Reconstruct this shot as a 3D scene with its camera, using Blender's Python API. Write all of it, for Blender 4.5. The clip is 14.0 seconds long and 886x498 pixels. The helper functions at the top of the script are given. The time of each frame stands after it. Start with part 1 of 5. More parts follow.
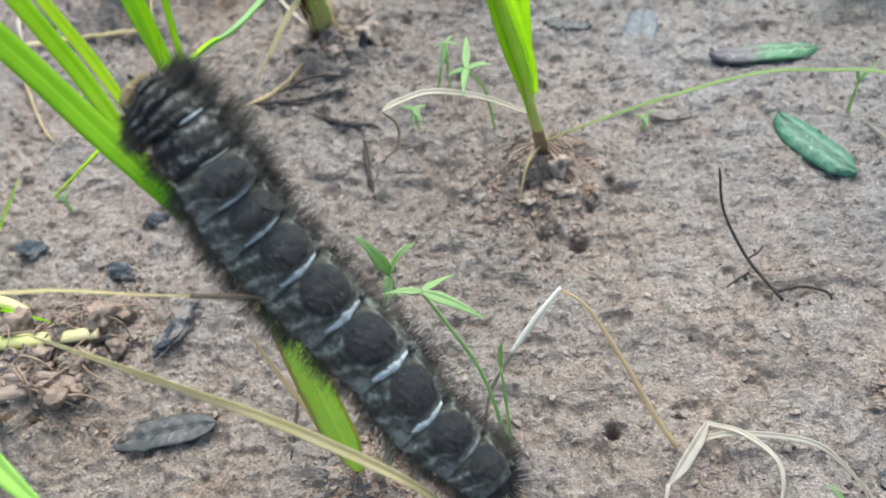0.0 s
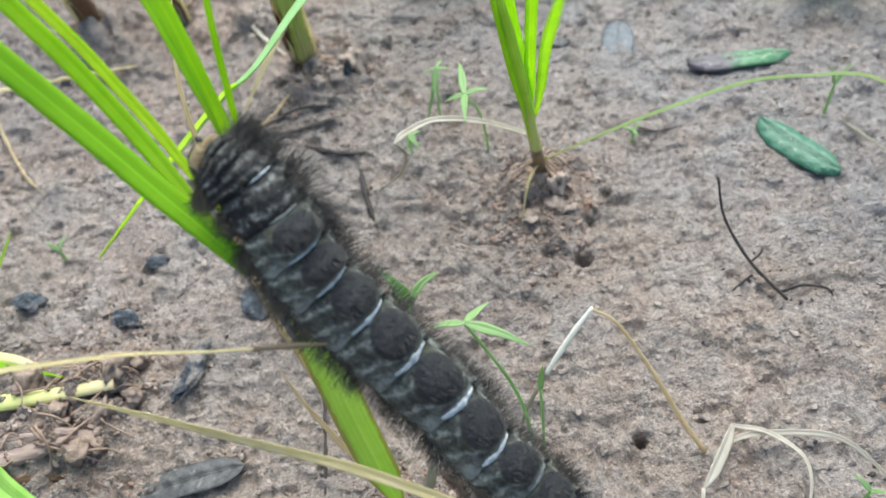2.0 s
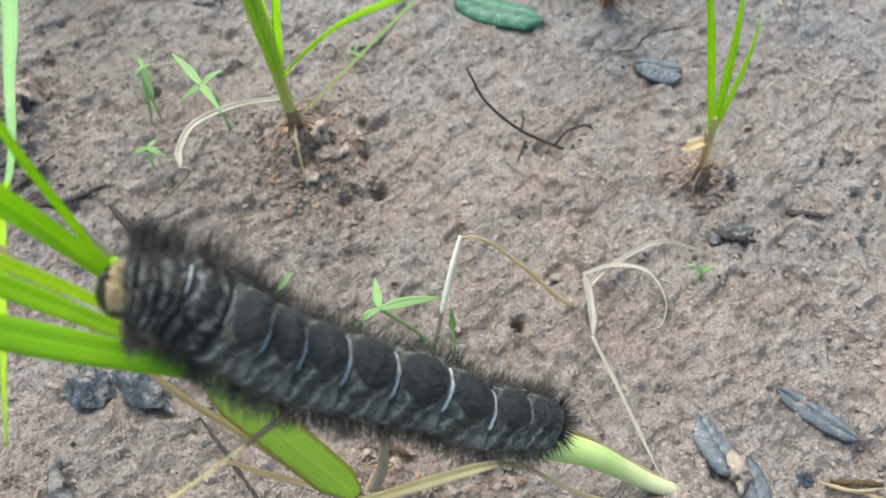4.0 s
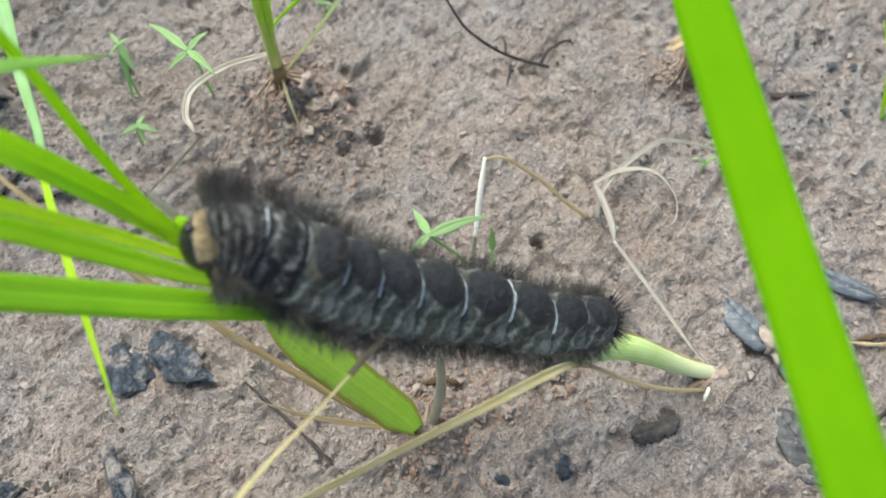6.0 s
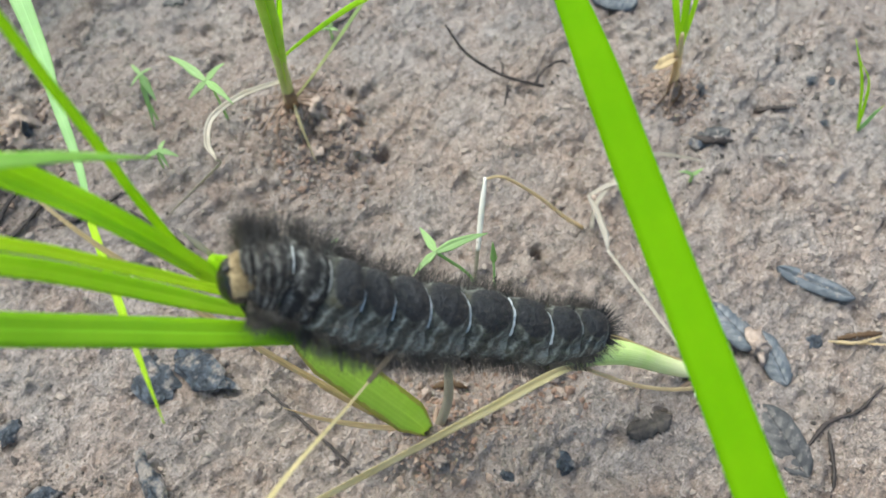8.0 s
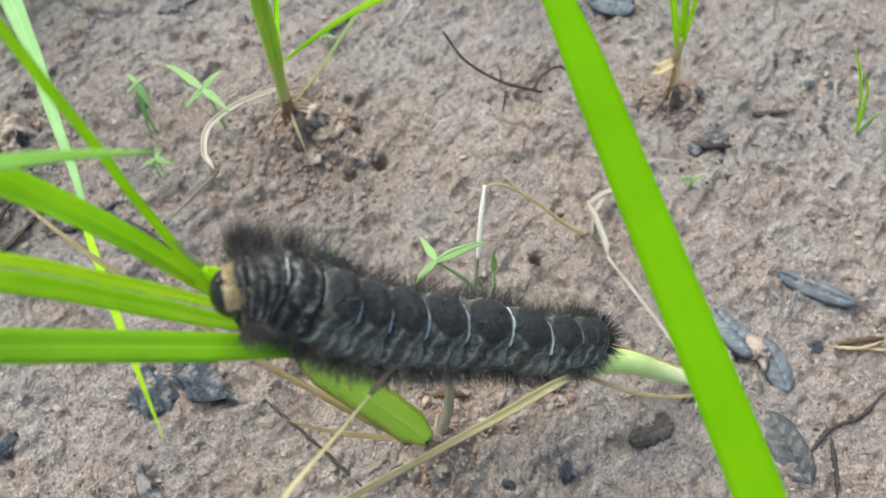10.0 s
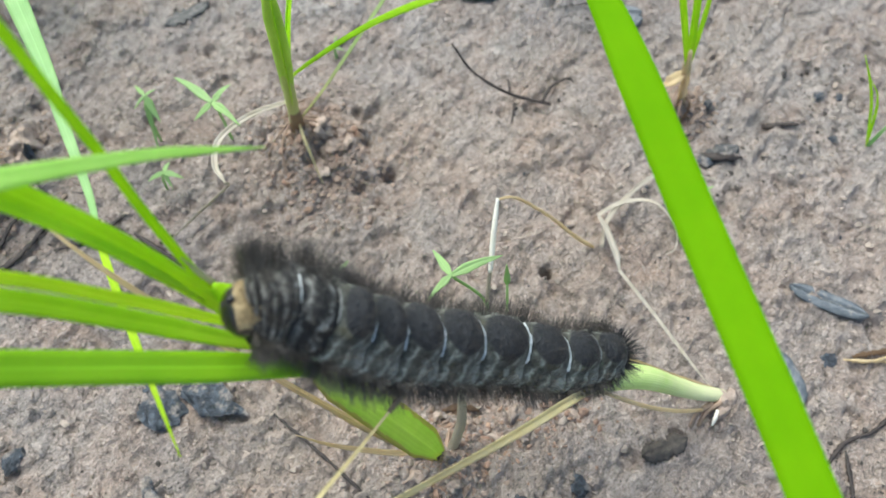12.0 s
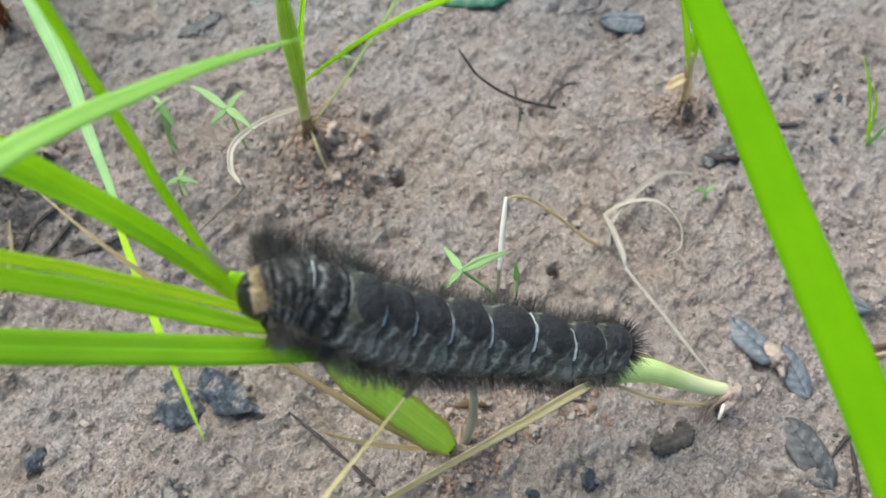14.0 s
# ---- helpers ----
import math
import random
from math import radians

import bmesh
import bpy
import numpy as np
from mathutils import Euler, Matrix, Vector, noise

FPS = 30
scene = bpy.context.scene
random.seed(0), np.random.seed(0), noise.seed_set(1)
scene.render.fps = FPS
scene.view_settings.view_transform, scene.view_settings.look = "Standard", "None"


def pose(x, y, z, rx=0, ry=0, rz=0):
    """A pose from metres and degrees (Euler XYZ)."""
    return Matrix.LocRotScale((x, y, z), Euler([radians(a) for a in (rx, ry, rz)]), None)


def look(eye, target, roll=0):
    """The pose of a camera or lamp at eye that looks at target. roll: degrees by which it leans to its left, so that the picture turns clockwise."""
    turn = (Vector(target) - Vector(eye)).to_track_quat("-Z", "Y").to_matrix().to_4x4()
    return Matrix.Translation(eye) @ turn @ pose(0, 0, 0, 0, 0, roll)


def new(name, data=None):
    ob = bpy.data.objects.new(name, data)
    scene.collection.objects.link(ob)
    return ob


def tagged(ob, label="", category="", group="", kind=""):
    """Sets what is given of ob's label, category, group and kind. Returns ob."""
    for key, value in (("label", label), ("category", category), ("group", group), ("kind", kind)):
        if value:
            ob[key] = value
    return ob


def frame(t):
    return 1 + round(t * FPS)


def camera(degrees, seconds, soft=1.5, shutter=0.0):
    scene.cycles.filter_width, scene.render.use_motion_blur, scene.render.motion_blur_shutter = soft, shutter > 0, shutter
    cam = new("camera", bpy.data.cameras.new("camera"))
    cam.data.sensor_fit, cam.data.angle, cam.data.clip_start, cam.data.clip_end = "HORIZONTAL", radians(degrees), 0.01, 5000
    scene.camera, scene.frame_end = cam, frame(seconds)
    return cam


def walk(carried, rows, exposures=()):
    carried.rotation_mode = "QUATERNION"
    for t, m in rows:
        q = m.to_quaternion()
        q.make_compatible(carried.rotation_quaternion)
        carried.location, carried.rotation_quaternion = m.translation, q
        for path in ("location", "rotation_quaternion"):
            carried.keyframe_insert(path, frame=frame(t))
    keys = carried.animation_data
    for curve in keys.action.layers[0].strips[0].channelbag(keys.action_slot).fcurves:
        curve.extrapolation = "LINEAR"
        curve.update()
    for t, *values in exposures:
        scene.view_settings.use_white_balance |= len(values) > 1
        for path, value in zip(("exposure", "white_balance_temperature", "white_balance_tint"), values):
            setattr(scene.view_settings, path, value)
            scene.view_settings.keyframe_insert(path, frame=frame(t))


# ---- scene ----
cam = camera(55.6, 14.0)
PATH = [
    (0, (-0.00667, -0.00129, 0.12364), (-0.02075, 0.08844, 0.00426), -10.774),
    (0.5, (-0.00633, -0.00254, 0.12261), (-0.02065, 0.09143, 0.00657), -9.344),
    (1, (-0.00830, -0.00196, 0.12371), (-0.02260, 0.09246, 0.00804), -9.417),
    (1.5, (-0.01154, -0.00173, 0.12612), (-0.02396, 0.09199, 0.00967), -9.147),
    (2, (-0.01775, 0.00064, 0.12809), (-0.02202, 0.09100, 0.00843), -9.895),
    (2.5, (-0.02252, 0.00311, 0.12996), (-0.00604, 0.08374, 0.00456), -3.813),
    (2.7, (-0.02496, 0.00198, 0.13379), (-0.00424, 0.07944, 0.00702), -3.038),
    (4.8, (-0.04778, 0.02561, 0.13220), (0.00115, 0.07050, -0.00230), -0.195),
    (5, (-0.04986, 0.02241, 0.13037), (-0.00213, 0.06688, -0.00470), -1.156),
    (5.5, (-0.05227, 0.02346, 0.13281), (-0.00461, 0.06796, -0.00227), -2.057),
    (6, (-0.05216, 0.02346, 0.13254), (-0.00512, 0.06706, -0.00306), -2.106),
    (6.5, (-0.05308, 0.02341, 0.13497), (-0.00569, 0.06776, -0.00026), -2.757),
    (7, (-0.05290, 0.02278, 0.13897), (-0.00556, 0.06750, 0.00385), -3.579),
    (7.5, (-0.05375, 0.02161, 0.14018), (-0.00663, 0.06611, 0.00490), -3.541),
    (8, (-0.05410, 0.02208, 0.14207), (-0.00716, 0.06615, 0.00659), -3.558),
    (10.5, (-0.05357, 0.02327, 0.14124), (-0.00556, 0.06717, 0.00609), -3.271),
    (11, (-0.05351, 0.02289, 0.14052), (-0.00533, 0.06704, 0.00550), -3.329),
    (11.5, (-0.05403, 0.02354, 0.14140), (-0.00515, 0.06799, 0.00673), -3.216),
    (12, (-0.05450, 0.02558, 0.14115), (-0.00509, 0.07006, 0.00669), -2.978),
    (12.5, (-0.05590, 0.02398, 0.14109), (-0.00615, 0.06976, 0.00719), -3.674),
    (13, (-0.05592, 0.02653, 0.14165), (-0.00577, 0.07270, 0.00804), -3.855),
    (13.5, (-0.05716, 0.02458, 0.14168), (-0.00673, 0.07076, 0.00817), -3.791),
    (14, (-0.05783, 0.02377, 0.14309), (-0.00729, 0.07041, 0.00979), -4.213),
]
walk(cam, [(t, look(eye, target, roll)) for t, eye, target, roll in PATH],
     exposures=[(0, 1.02, 6090, 1), (2.7, 1.02, 6090, 1), (4.8, 0.92, 6300, 0.5), (7, 0.97, 6300, 0.5), (10.5, 0.96, 6300, 0.5), (12, 0.99, 6250, 0.5), (13, 0.90, 6250, 0.5), (14, 0.87, 6250, 0.5)])
cam.data.dof.use_dof = True
cam.data.dof.focus_distance = 0.118
cam.data.dof.aperture_fstop = 29

# ---------------------------------------------------------------- light
world = bpy.data.worlds.new("sky")
scene.world = world
world.use_nodes = True
SUN_UP, SUN_ROUND = 60.0, 12.0
sky = world.node_tree.nodes.new("ShaderNodeTexSky")
sky.sky_type = "NISHITA"
sky.sun_disc = False
sky.sun_elevation, sky.sun_rotation = radians(SUN_UP), radians(SUN_ROUND)
sky.dust_density, sky.air_density = 3.0, 1.0
back = world.node_tree.nodes["Background"]
back.inputs["Strength"].default_value = 0.115
world.node_tree.links.new(sky.outputs["Color"], back.inputs["Color"])
sun = new("sun", bpy.data.lights.new("sun", "SUN"))
sun.data.energy, sun.data.angle, sun.data.color = 2.5, radians(55), (1.0, 0.95, 0.88)
toward = Vector((math.sin(radians(SUN_ROUND)) * math.cos(radians(SUN_UP)), math.cos(radians(SUN_ROUND)) * math.cos(radians(SUN_UP)), math.sin(radians(SUN_UP))))
sun.matrix_world = look(toward, (0, 0, 0))


# ---------------------------------------------------------------- materials
class Nodes:
    """A small wrapper for writing node materials."""

    def __init__(self, name):
        self.mat = bpy.data.materials.new(name)
        self.mat.use_nodes = True
        self.tree = self.mat.node_tree
        self.bsdf = self.tree.nodes["Principled BSDF"]
        self.out = self.tree.nodes["Material Output"]

    def node(self, kind, **values):
        n = self.tree.nodes.new(kind)
        for key, value in values.items():
            n.inputs[key.replace("_", " ")].default_value = value
        return n

    def link(self, a, b):
        self.tree.links.new(a, b)

    def noise(self, scale, detail=4.0, rough=0.6, where=None, distort=0.0):
        n = self.node("ShaderNodeTexNoise", Scale=scale, Detail=detail, Roughness=rough, Distortion=distort)
        self.link(where if where else self.place(), n.inputs["Vector"])
        return n.outputs["Fac"]

    def place(self):
        return self.node("ShaderNodeTexCoord").outputs["Object"]

    def stretched(self, x, y, z):
        m = self.node("ShaderNodeMapping", Scale=(x, y, z))
        self.link(self.place(), m.inputs["Vector"])
        return m.outputs["Vector"]

    def attribute(self, name):
        a = self.node("ShaderNodeAttribute")
        a.attribute_name = name
        return a.outputs["Fac"]

    def ramp(self, value, *stops):
        r = self.node("ShaderNodeValToRGB")
        e = r.color_ramp.elements
        while len(e) < len(stops):
            e.new(0.5)
        for el, (at, colour) in zip(e, stops):
            el.position = at
            el.color = (*colour, 1) if isinstance(colour, tuple) else (colour, colour, colour, 1)
        self.link(value, r.inputs["Fac"])
        return r.outputs["Color"]

    def mix(self, fac, a, b, kind="MIX"):
        m = self.node("ShaderNodeMix")
        m.data_type, m.blend_type = "RGBA", kind
        for value, slot in ((fac, 0), (a, 6), (b, 7)):
            if isinstance(value, (int, float)):
                m.inputs[slot].default_value = value if slot == 0 else (value, value, value, 1)
            elif isinstance(value, tuple):
                m.inputs[slot].default_value = (*value, 1)
            else:
                self.link(value, m.inputs[slot])
        return m.outputs[2]

    def math(self, op, a, b=0.0, c=0.0):
        m = self.node("ShaderNodeMath")
        m.operation = op
        for value, slot in ((a, 0), (b, 1), (c, 2)):
            if isinstance(value, (int, float)):
                m.inputs[slot].default_value = value
            else:
                self.link(value, m.inputs[slot])
        return m.outputs[0]

    def bump(self, height, distance, strength=1.0, before=None):
        b = self.node("ShaderNodeBump", Distance=distance, Strength=strength)
        self.link(height, b.inputs["Height"])
        if before:
            self.link(before, b.inputs["Normal"])
        return b.outputs["Normal"]

    def finish(self, colour=None, rough=0.7, normal=None, passing=None, thin=0.4, specular=None):
        if colour is not None:
            if isinstance(colour, tuple):
                self.bsdf.inputs["Base Color"].default_value = (*colour, 1)
            else:
                self.link(colour, self.bsdf.inputs["Base Color"])
        if isinstance(rough, (int, float)):
            self.bsdf.inputs["Roughness"].default_value = rough
        else:
            self.link(rough, self.bsdf.inputs["Roughness"])
        if normal:
            self.link(normal, self.bsdf.inputs["Normal"])
        if specular is not None:
            self.bsdf.inputs["Specular IOR Level"].default_value = specular
        if passing is not None:
            t = self.node("ShaderNodeBsdfTranslucent")
            if isinstance(passing, tuple):
                t.inputs["Color"].default_value = (*passing, 1)
            else:
                self.link(passing, t.inputs["Color"])
            m = self.node("ShaderNodeMixShader", Fac=thin)
            self.link(self.bsdf.outputs[0], m.inputs[1])
            self.link(t.outputs[0], m.inputs[2])
            self.link(m.outputs[0], self.out.inputs["Surface"])
        return self.mat


def soil_material(name, light, mid, dark):
    n = Nodes(name)
    patches = n.noise(28, 5, 0.65)
    clots = n.noise(150, 6, 0.75, None, 0.6)
    grains = n.noise(480, 6, 0.75)
    specks = n.noise(1700, 3, 0.6)
    base = n.ramp(patches, (0.30, mid), (0.5, light), (0.72, tuple(0.85 * v + 0.02 for v in mid)))
    base = n.mix(n.ramp(n.noise(75, 5, 0.65, None, 0.5), (0.42, 0.0), (0.62, 0.75)), base, tuple(v * k for v, k in zip(light, (0.85, 0.735, 0.66))))
    base = n.mix(n.ramp(n.noise(60, 4, 0.6, n.stretched(1, 1.3, 1)), (0.50, 0.0), (0.68, 0.6)), base, tuple(v * k for v, k in zip(mid, (0.80, 0.84, 0.88))))
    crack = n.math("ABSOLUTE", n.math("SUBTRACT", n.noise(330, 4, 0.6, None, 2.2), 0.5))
    # crevice shade in the colour: cracks and low spots of the bump noises darken
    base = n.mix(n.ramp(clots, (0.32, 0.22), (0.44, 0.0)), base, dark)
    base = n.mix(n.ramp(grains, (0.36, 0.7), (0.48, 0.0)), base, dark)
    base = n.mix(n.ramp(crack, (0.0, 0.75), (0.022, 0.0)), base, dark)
    base = n.mix(n.ramp(grains, (0.56, 0.0), (0.70, 0.65)), base, tuple(1.28 * v for v in light))
    base = n.mix(n.ramp(specks, (0.60, 0.0), (0.70, 0.6)), base, (0.70, 0.61, 0.53))
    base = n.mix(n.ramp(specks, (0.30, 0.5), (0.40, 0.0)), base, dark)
    base = n.mix(n.ramp(n.noise(14, 3, 0.6), (0.42, 0.0), (0.60, 1.0)), base, n.mix(1.0, base, (1.03, 0.965, 0.89), "MULTIPLY"))
    base = n.mix(n.ramp(n.noise(11, 3, 0.6, n.stretched(1.0, 1.2, 1.0)), (0.5, 0.0), (0.66, 0.9)), base, n.mix(1.0, base, (0.88, 0.91, 0.96), "MULTIPLY"))
    flecks = n.noise(1.0, 3, 0.6, n.stretched(430, 700, 500), 2.0)
    base = n.mix(n.ramp(flecks, (0.56, 0.0), (0.64, 0.55)), base, tuple(min(1.0, 1.35 * v + 0.04) for v in light))
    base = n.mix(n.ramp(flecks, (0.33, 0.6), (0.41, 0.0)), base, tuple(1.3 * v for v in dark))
    mud = n.attribute("mud")
    base = n.mix(mud, n.mix(1.0, base, (1.01, 0.985, 0.98), "MULTIPLY"), n.mix(1.0, base, (0.965, 1.0, 1.05), "MULTIPLY"))
    normal = n.bump(clots, 0.0016, 0.8)
    normal = n.bump(flecks, 0.0012, 0.8, normal)
    normal = n.bump(grains, 0.0013, 1.0, normal)
    normal = n.bump(specks, 0.0007, 1.0, normal)
    rough = n.math("SUBTRACT", n.ramp(patches, (0.35, 0.42), (0.65, 0.72)), n.math("MULTIPLY", mud, 0.24))
    return n.finish(base, rough, normal, specular=0.5)


def leaf_material(name, dark, bright, passing, base=None, thin=0.42, veins=26.0, rough=0.42, tip=None, ribbed=0.3, veined=0.14, edge=None, foot_to=0.32):
    """A grass blade: lengthwise veins across its width, patches along it, a paler foot."""
    n = Nodes(name)
    across, along = n.attribute("across"), n.attribute("along")
    vein = n.math("SINE", n.math("MULTIPLY", across, veins))
    vein = n.math("MULTIPLY_ADD", vein, 0.5, 0.5)
    blot = n.noise(160, 4, 0.6)
    colour = n.mix(n.ramp(blot, (0.3, 0.0), (0.7, 1.0)), dark, bright)
    colour = n.mix(n.math("MULTIPLY", vein, veined), colour, tuple(0.62 * v for v in dark))
    rib = n.ramp(n.math("ABSOLUTE", across), (0.0, 1.0), (0.12, 0.0))
    colour = n.mix(n.math("MULTIPLY", rib, ribbed), colour, tuple(min(1, 1.35 * v + 0.02) for v in bright))
    if base:
        colour = n.mix(n.ramp(n.math("ADD", along, n.math("MULTIPLY", n.noise(300, 3), 0.15)), (0.05, 1.0), (foot_to, 0.0)), colour, base)
    if edge:
        colour = n.mix(n.ramp(n.math("ADD", n.math("ABSOLUTE", across), n.math("MULTIPLY", n.noise(350, 3), 0.35)), (0.95, 0.0), (1.12, 0.85)), colour, edge)
    if tip:
        colour = n.mix(n.ramp(n.math("ADD", along, n.math("MULTIPLY", n.noise(250, 3), 0.2)), (0.92, 0.0), (1.12, 1.0)), colour, tip)
    normal = n.bump(vein, 0.00012, min(0.5, 2.0 * veined))
    return n.finish(colour, rough, normal, n.mix(0.45, passing, colour), thin, 0.28 if rough < 0.5 else 0.03)


def plain_material(name, a, b, scale=300.0, rough=0.6, relief=0.0003, stretch=None, specular=0.4):
    n = Nodes(name)
    where = n.stretched(*stretch) if stretch else None
    fine, broad = n.noise(scale, 5, 0.65, where), n.noise(scale * 0.2, 3, 0.6)
    colour = n.mix(n.ramp(fine, (0.32, 0.0), (0.68, 1.0)), a, b)
    colour = n.mix(n.ramp(broad, (0.4, 0.35), (0.65, 0.0)), colour, tuple(0.55 * v for v in a))
    return n.finish(colour, rough, n.bump(fine, relief, 0.9), specular=specular)


def dry_material(name, a, b, thin=0.5, spots=0.35):
    n = Nodes(name)
    across, along = n.attribute("across"), n.attribute("along")
    vein = n.math("MULTIPLY_ADD", n.math("SINE", n.math("MULTIPLY", across, 20.0)), 0.5, 0.5)
    blot = n.noise(220, 5, 0.65)
    colour = n.mix(n.ramp(blot, (0.35, 0.0), (0.65, 1.0)), a, b)
    colour = n.mix(n.math("MULTIPLY", vein, 0.18), colour, tuple(0.5 * v for v in a))
    colour = n.mix(n.ramp(n.noise(600, 3), (0.62, 0.0), (0.75, spots)), colour, (0.09, 0.05, 0.025))
    return n.finish(colour, 0.65, n.bump(vein, 0.00012, 0.6), b, thin, 0.3)


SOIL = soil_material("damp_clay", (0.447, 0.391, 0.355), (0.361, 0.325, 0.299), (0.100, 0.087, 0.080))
REDBIT = plain_material("rusty_bits", (0.20, 0.118, 0.082), (0.42, 0.285, 0.21), 900, 0.75, 0.0002)
CRUMB = plain_material("crumbled_clay", (0.20, 0.168, 0.145), (0.40, 0.335, 0.285), 900, 0.75, 0.00015)
CLOD = plain_material("dry_clod", (0.35, 0.27, 0.222), (0.58, 0.465, 0.39), 900, 0.8, 0.0009)
HEAPED = plain_material("heaped_clay", (0.20, 0.142, 0.112), (0.42, 0.322, 0.258), 700, 0.75, 0.0006)
GREEN = leaf_material("fresh_grass", (0.36, 0.69, 0.020), (0.54, 0.86, 0.045), (0.82, 1.0, 0.035), base=(0.54, 0.74, 0.09), thin=0.58, veined=0.26, ribbed=0.55)
# brightened GREEN: light put into the upper loose blade; the drying tip's own yellow
YELLOWGREEN = leaf_material("yellow_green_blade", (0.48, 0.78, 0.025), (0.66, 0.92, 0.06), (0.92, 1.0, 0.04), thin=0.58, veined=0.25, ribbed=0.5)
BRIGHT = leaf_material("sunlit_grass", (0.170, 0.40, 0.003), (0.205, 0.44, 0.004), (0.35, 0.74, 0.003), thin=0.5, veins=34, ribbed=0.0, veined=0.02, rough=0.65)
BROAD = leaf_material("broad_blade", (0.28, 0.55, 0.014), (0.37, 0.65, 0.024), (0.6, 0.95, 0.02), thin=0.4, veins=30, ribbed=0.7, veined=0.12)
BLEACHING = leaf_material("bleaching_blade", (0.44, 0.64, 0.10), (0.62, 0.78, 0.20), (0.78, 1.0, 0.16), base=(0.66, 0.66, 0.24), thin=0.5, veined=0.15, edge=(0.50, 0.34, 0.15), foot_to=0.2)
PALE = leaf_material("pale_grass", (0.32, 0.54, 0.22), (0.44, 0.66, 0.31), (0.55, 0.84, 0.36), thin=0.45, tip=(0.5, 0.5, 0.12))
FRESH = leaf_material("pale_fresh_grass", (0.38, 0.66, 0.13), (0.52, 0.78, 0.22), (0.68, 0.98, 0.2), thin=0.5)
DEEP = leaf_material("stem_grass", (0.34, 0.48, 0.07), (0.48, 0.60, 0.14), (0.5, 0.68, 0.1), base=(0.46, 0.35, 0.2), thin=0.1, veined=0.3, foot_to=0.7)
LEAF_SHEATH = leaf_material("green_sheath", (0.40, 0.70, 0.03), (0.56, 0.84, 0.07), (0.8, 1.0, 0.06), thin=0.08, veins=40, veined=0.2)
SHEATH = leaf_material("pale_sheath", (0.56, 0.76, 0.20), (0.70, 0.86, 0.34), (0.6, 0.8, 0.3), base=(0.72, 0.66, 0.46), thin=0.08, veins=40, veined=0.14)
SEEDLING = leaf_material("seedling", (0.33, 0.51, 0.20), (0.46, 0.63, 0.31), (0.52, 0.76, 0.30), veins=8)


def leaflet_material(name, green, light, other, at):
    """A thick leaflet, mottled green, with a withered part at one end and a pale dusting of soil."""
    n = Nodes(name)
    along, across = n.attribute("along"), n.attribute("across")
    mottle = n.noise(500, 5, 0.65)
    colour = n.mix(n.ramp(mottle, (0.32, 0.0), (0.68, 1.0)), green, light)
    colour = n.mix(n.ramp(n.math("ADD", along, n.math("MULTIPLY", n.noise(180, 4), 0.35)), (at, 1.0), (at + 0.2, 0.0)), colour, other)
    colour = n.mix(n.ramp(n.math("ABSOLUTE", across), (0.02, 0.7), (0.14, 0.0)), colour, tuple(0.35 * v for v in green))
    colour = n.mix(n.ramp(n.noise(1300, 3), (0.60, 0.0), (0.70, 0.55)), colour, (0.45, 0.47, 0.42))
    return n.finish(colour, 0.42, n.bump(mottle, 0.0005, 0.8), specular=0.5)


BLUEGREEN = leaflet_material("leaflet_green", (0.030, 0.115, 0.066), (0.070, 0.19, 0.115), (0.05, 0.13, 0.08), 0.0)
PURPLED = leaflet_material("leaflet_withering", (0.040, 0.14, 0.06), (0.10, 0.24, 0.11), (0.12, 0.10, 0.115), 0.50)
SHOOT = leaf_material("shoot_sheath", (0.50, 0.62, 0.13), (0.64, 0.73, 0.22), (0.8, 0.92, 0.3), base=(0.66, 0.55, 0.34), thin=0.1, veins=34, veined=0.2, foot_to=0.6)
STRAW = dry_material("straw", (0.60, 0.47, 0.27), (0.78, 0.65, 0.42))
BLEACHED = dry_material("bleached_straw", (0.66, 0.60, 0.50), (0.84, 0.79, 0.70), spots=0.12)
WHITENED = plain_material("whitened_straw", (0.78, 0.73, 0.62), (0.92, 0.89, 0.80), 500, 0.6, 0.0001)
TAN = dry_material("tan_straw", (0.70, 0.56, 0.34), (0.86, 0.73, 0.49), spots=0.4)
YELLOWING = dry_material("yellowing_blade", (0.76, 0.67, 0.38), (0.90, 0.82, 0.54), spots=0.25)
GREYSTEM = dry_material("grey_stem", (0.38, 0.35, 0.27), (0.54, 0.50, 0.40))
REDSTEM = dry_material("red_stem", (0.22, 0.09, 0.045), (0.36, 0.17, 0.09))
RUNNER = leaf_material("olive_runner", (0.26, 0.37, 0.12), (0.36, 0.47, 0.18), (0.45, 0.62, 0.2), base=(0.40, 0.36, 0.17), thin=0.4, tip=(0.45, 0.46, 0.14))
RUSTY = dry_material("rusty_foot", (0.30, 0.13, 0.065), (0.54, 0.30, 0.17), spots=0.25)
FOOTSHEATH = dry_material("foot_sheath", (0.34, 0.225, 0.14), (0.54, 0.41, 0.27), spots=0.2)
WITHERED = dry_material("withered_tip", (0.20, 0.165, 0.12), (0.34, 0.285, 0.21))
BROWN = dry_material("brown_stem", (0.16, 0.10, 0.06), (0.27, 0.18, 0.11))


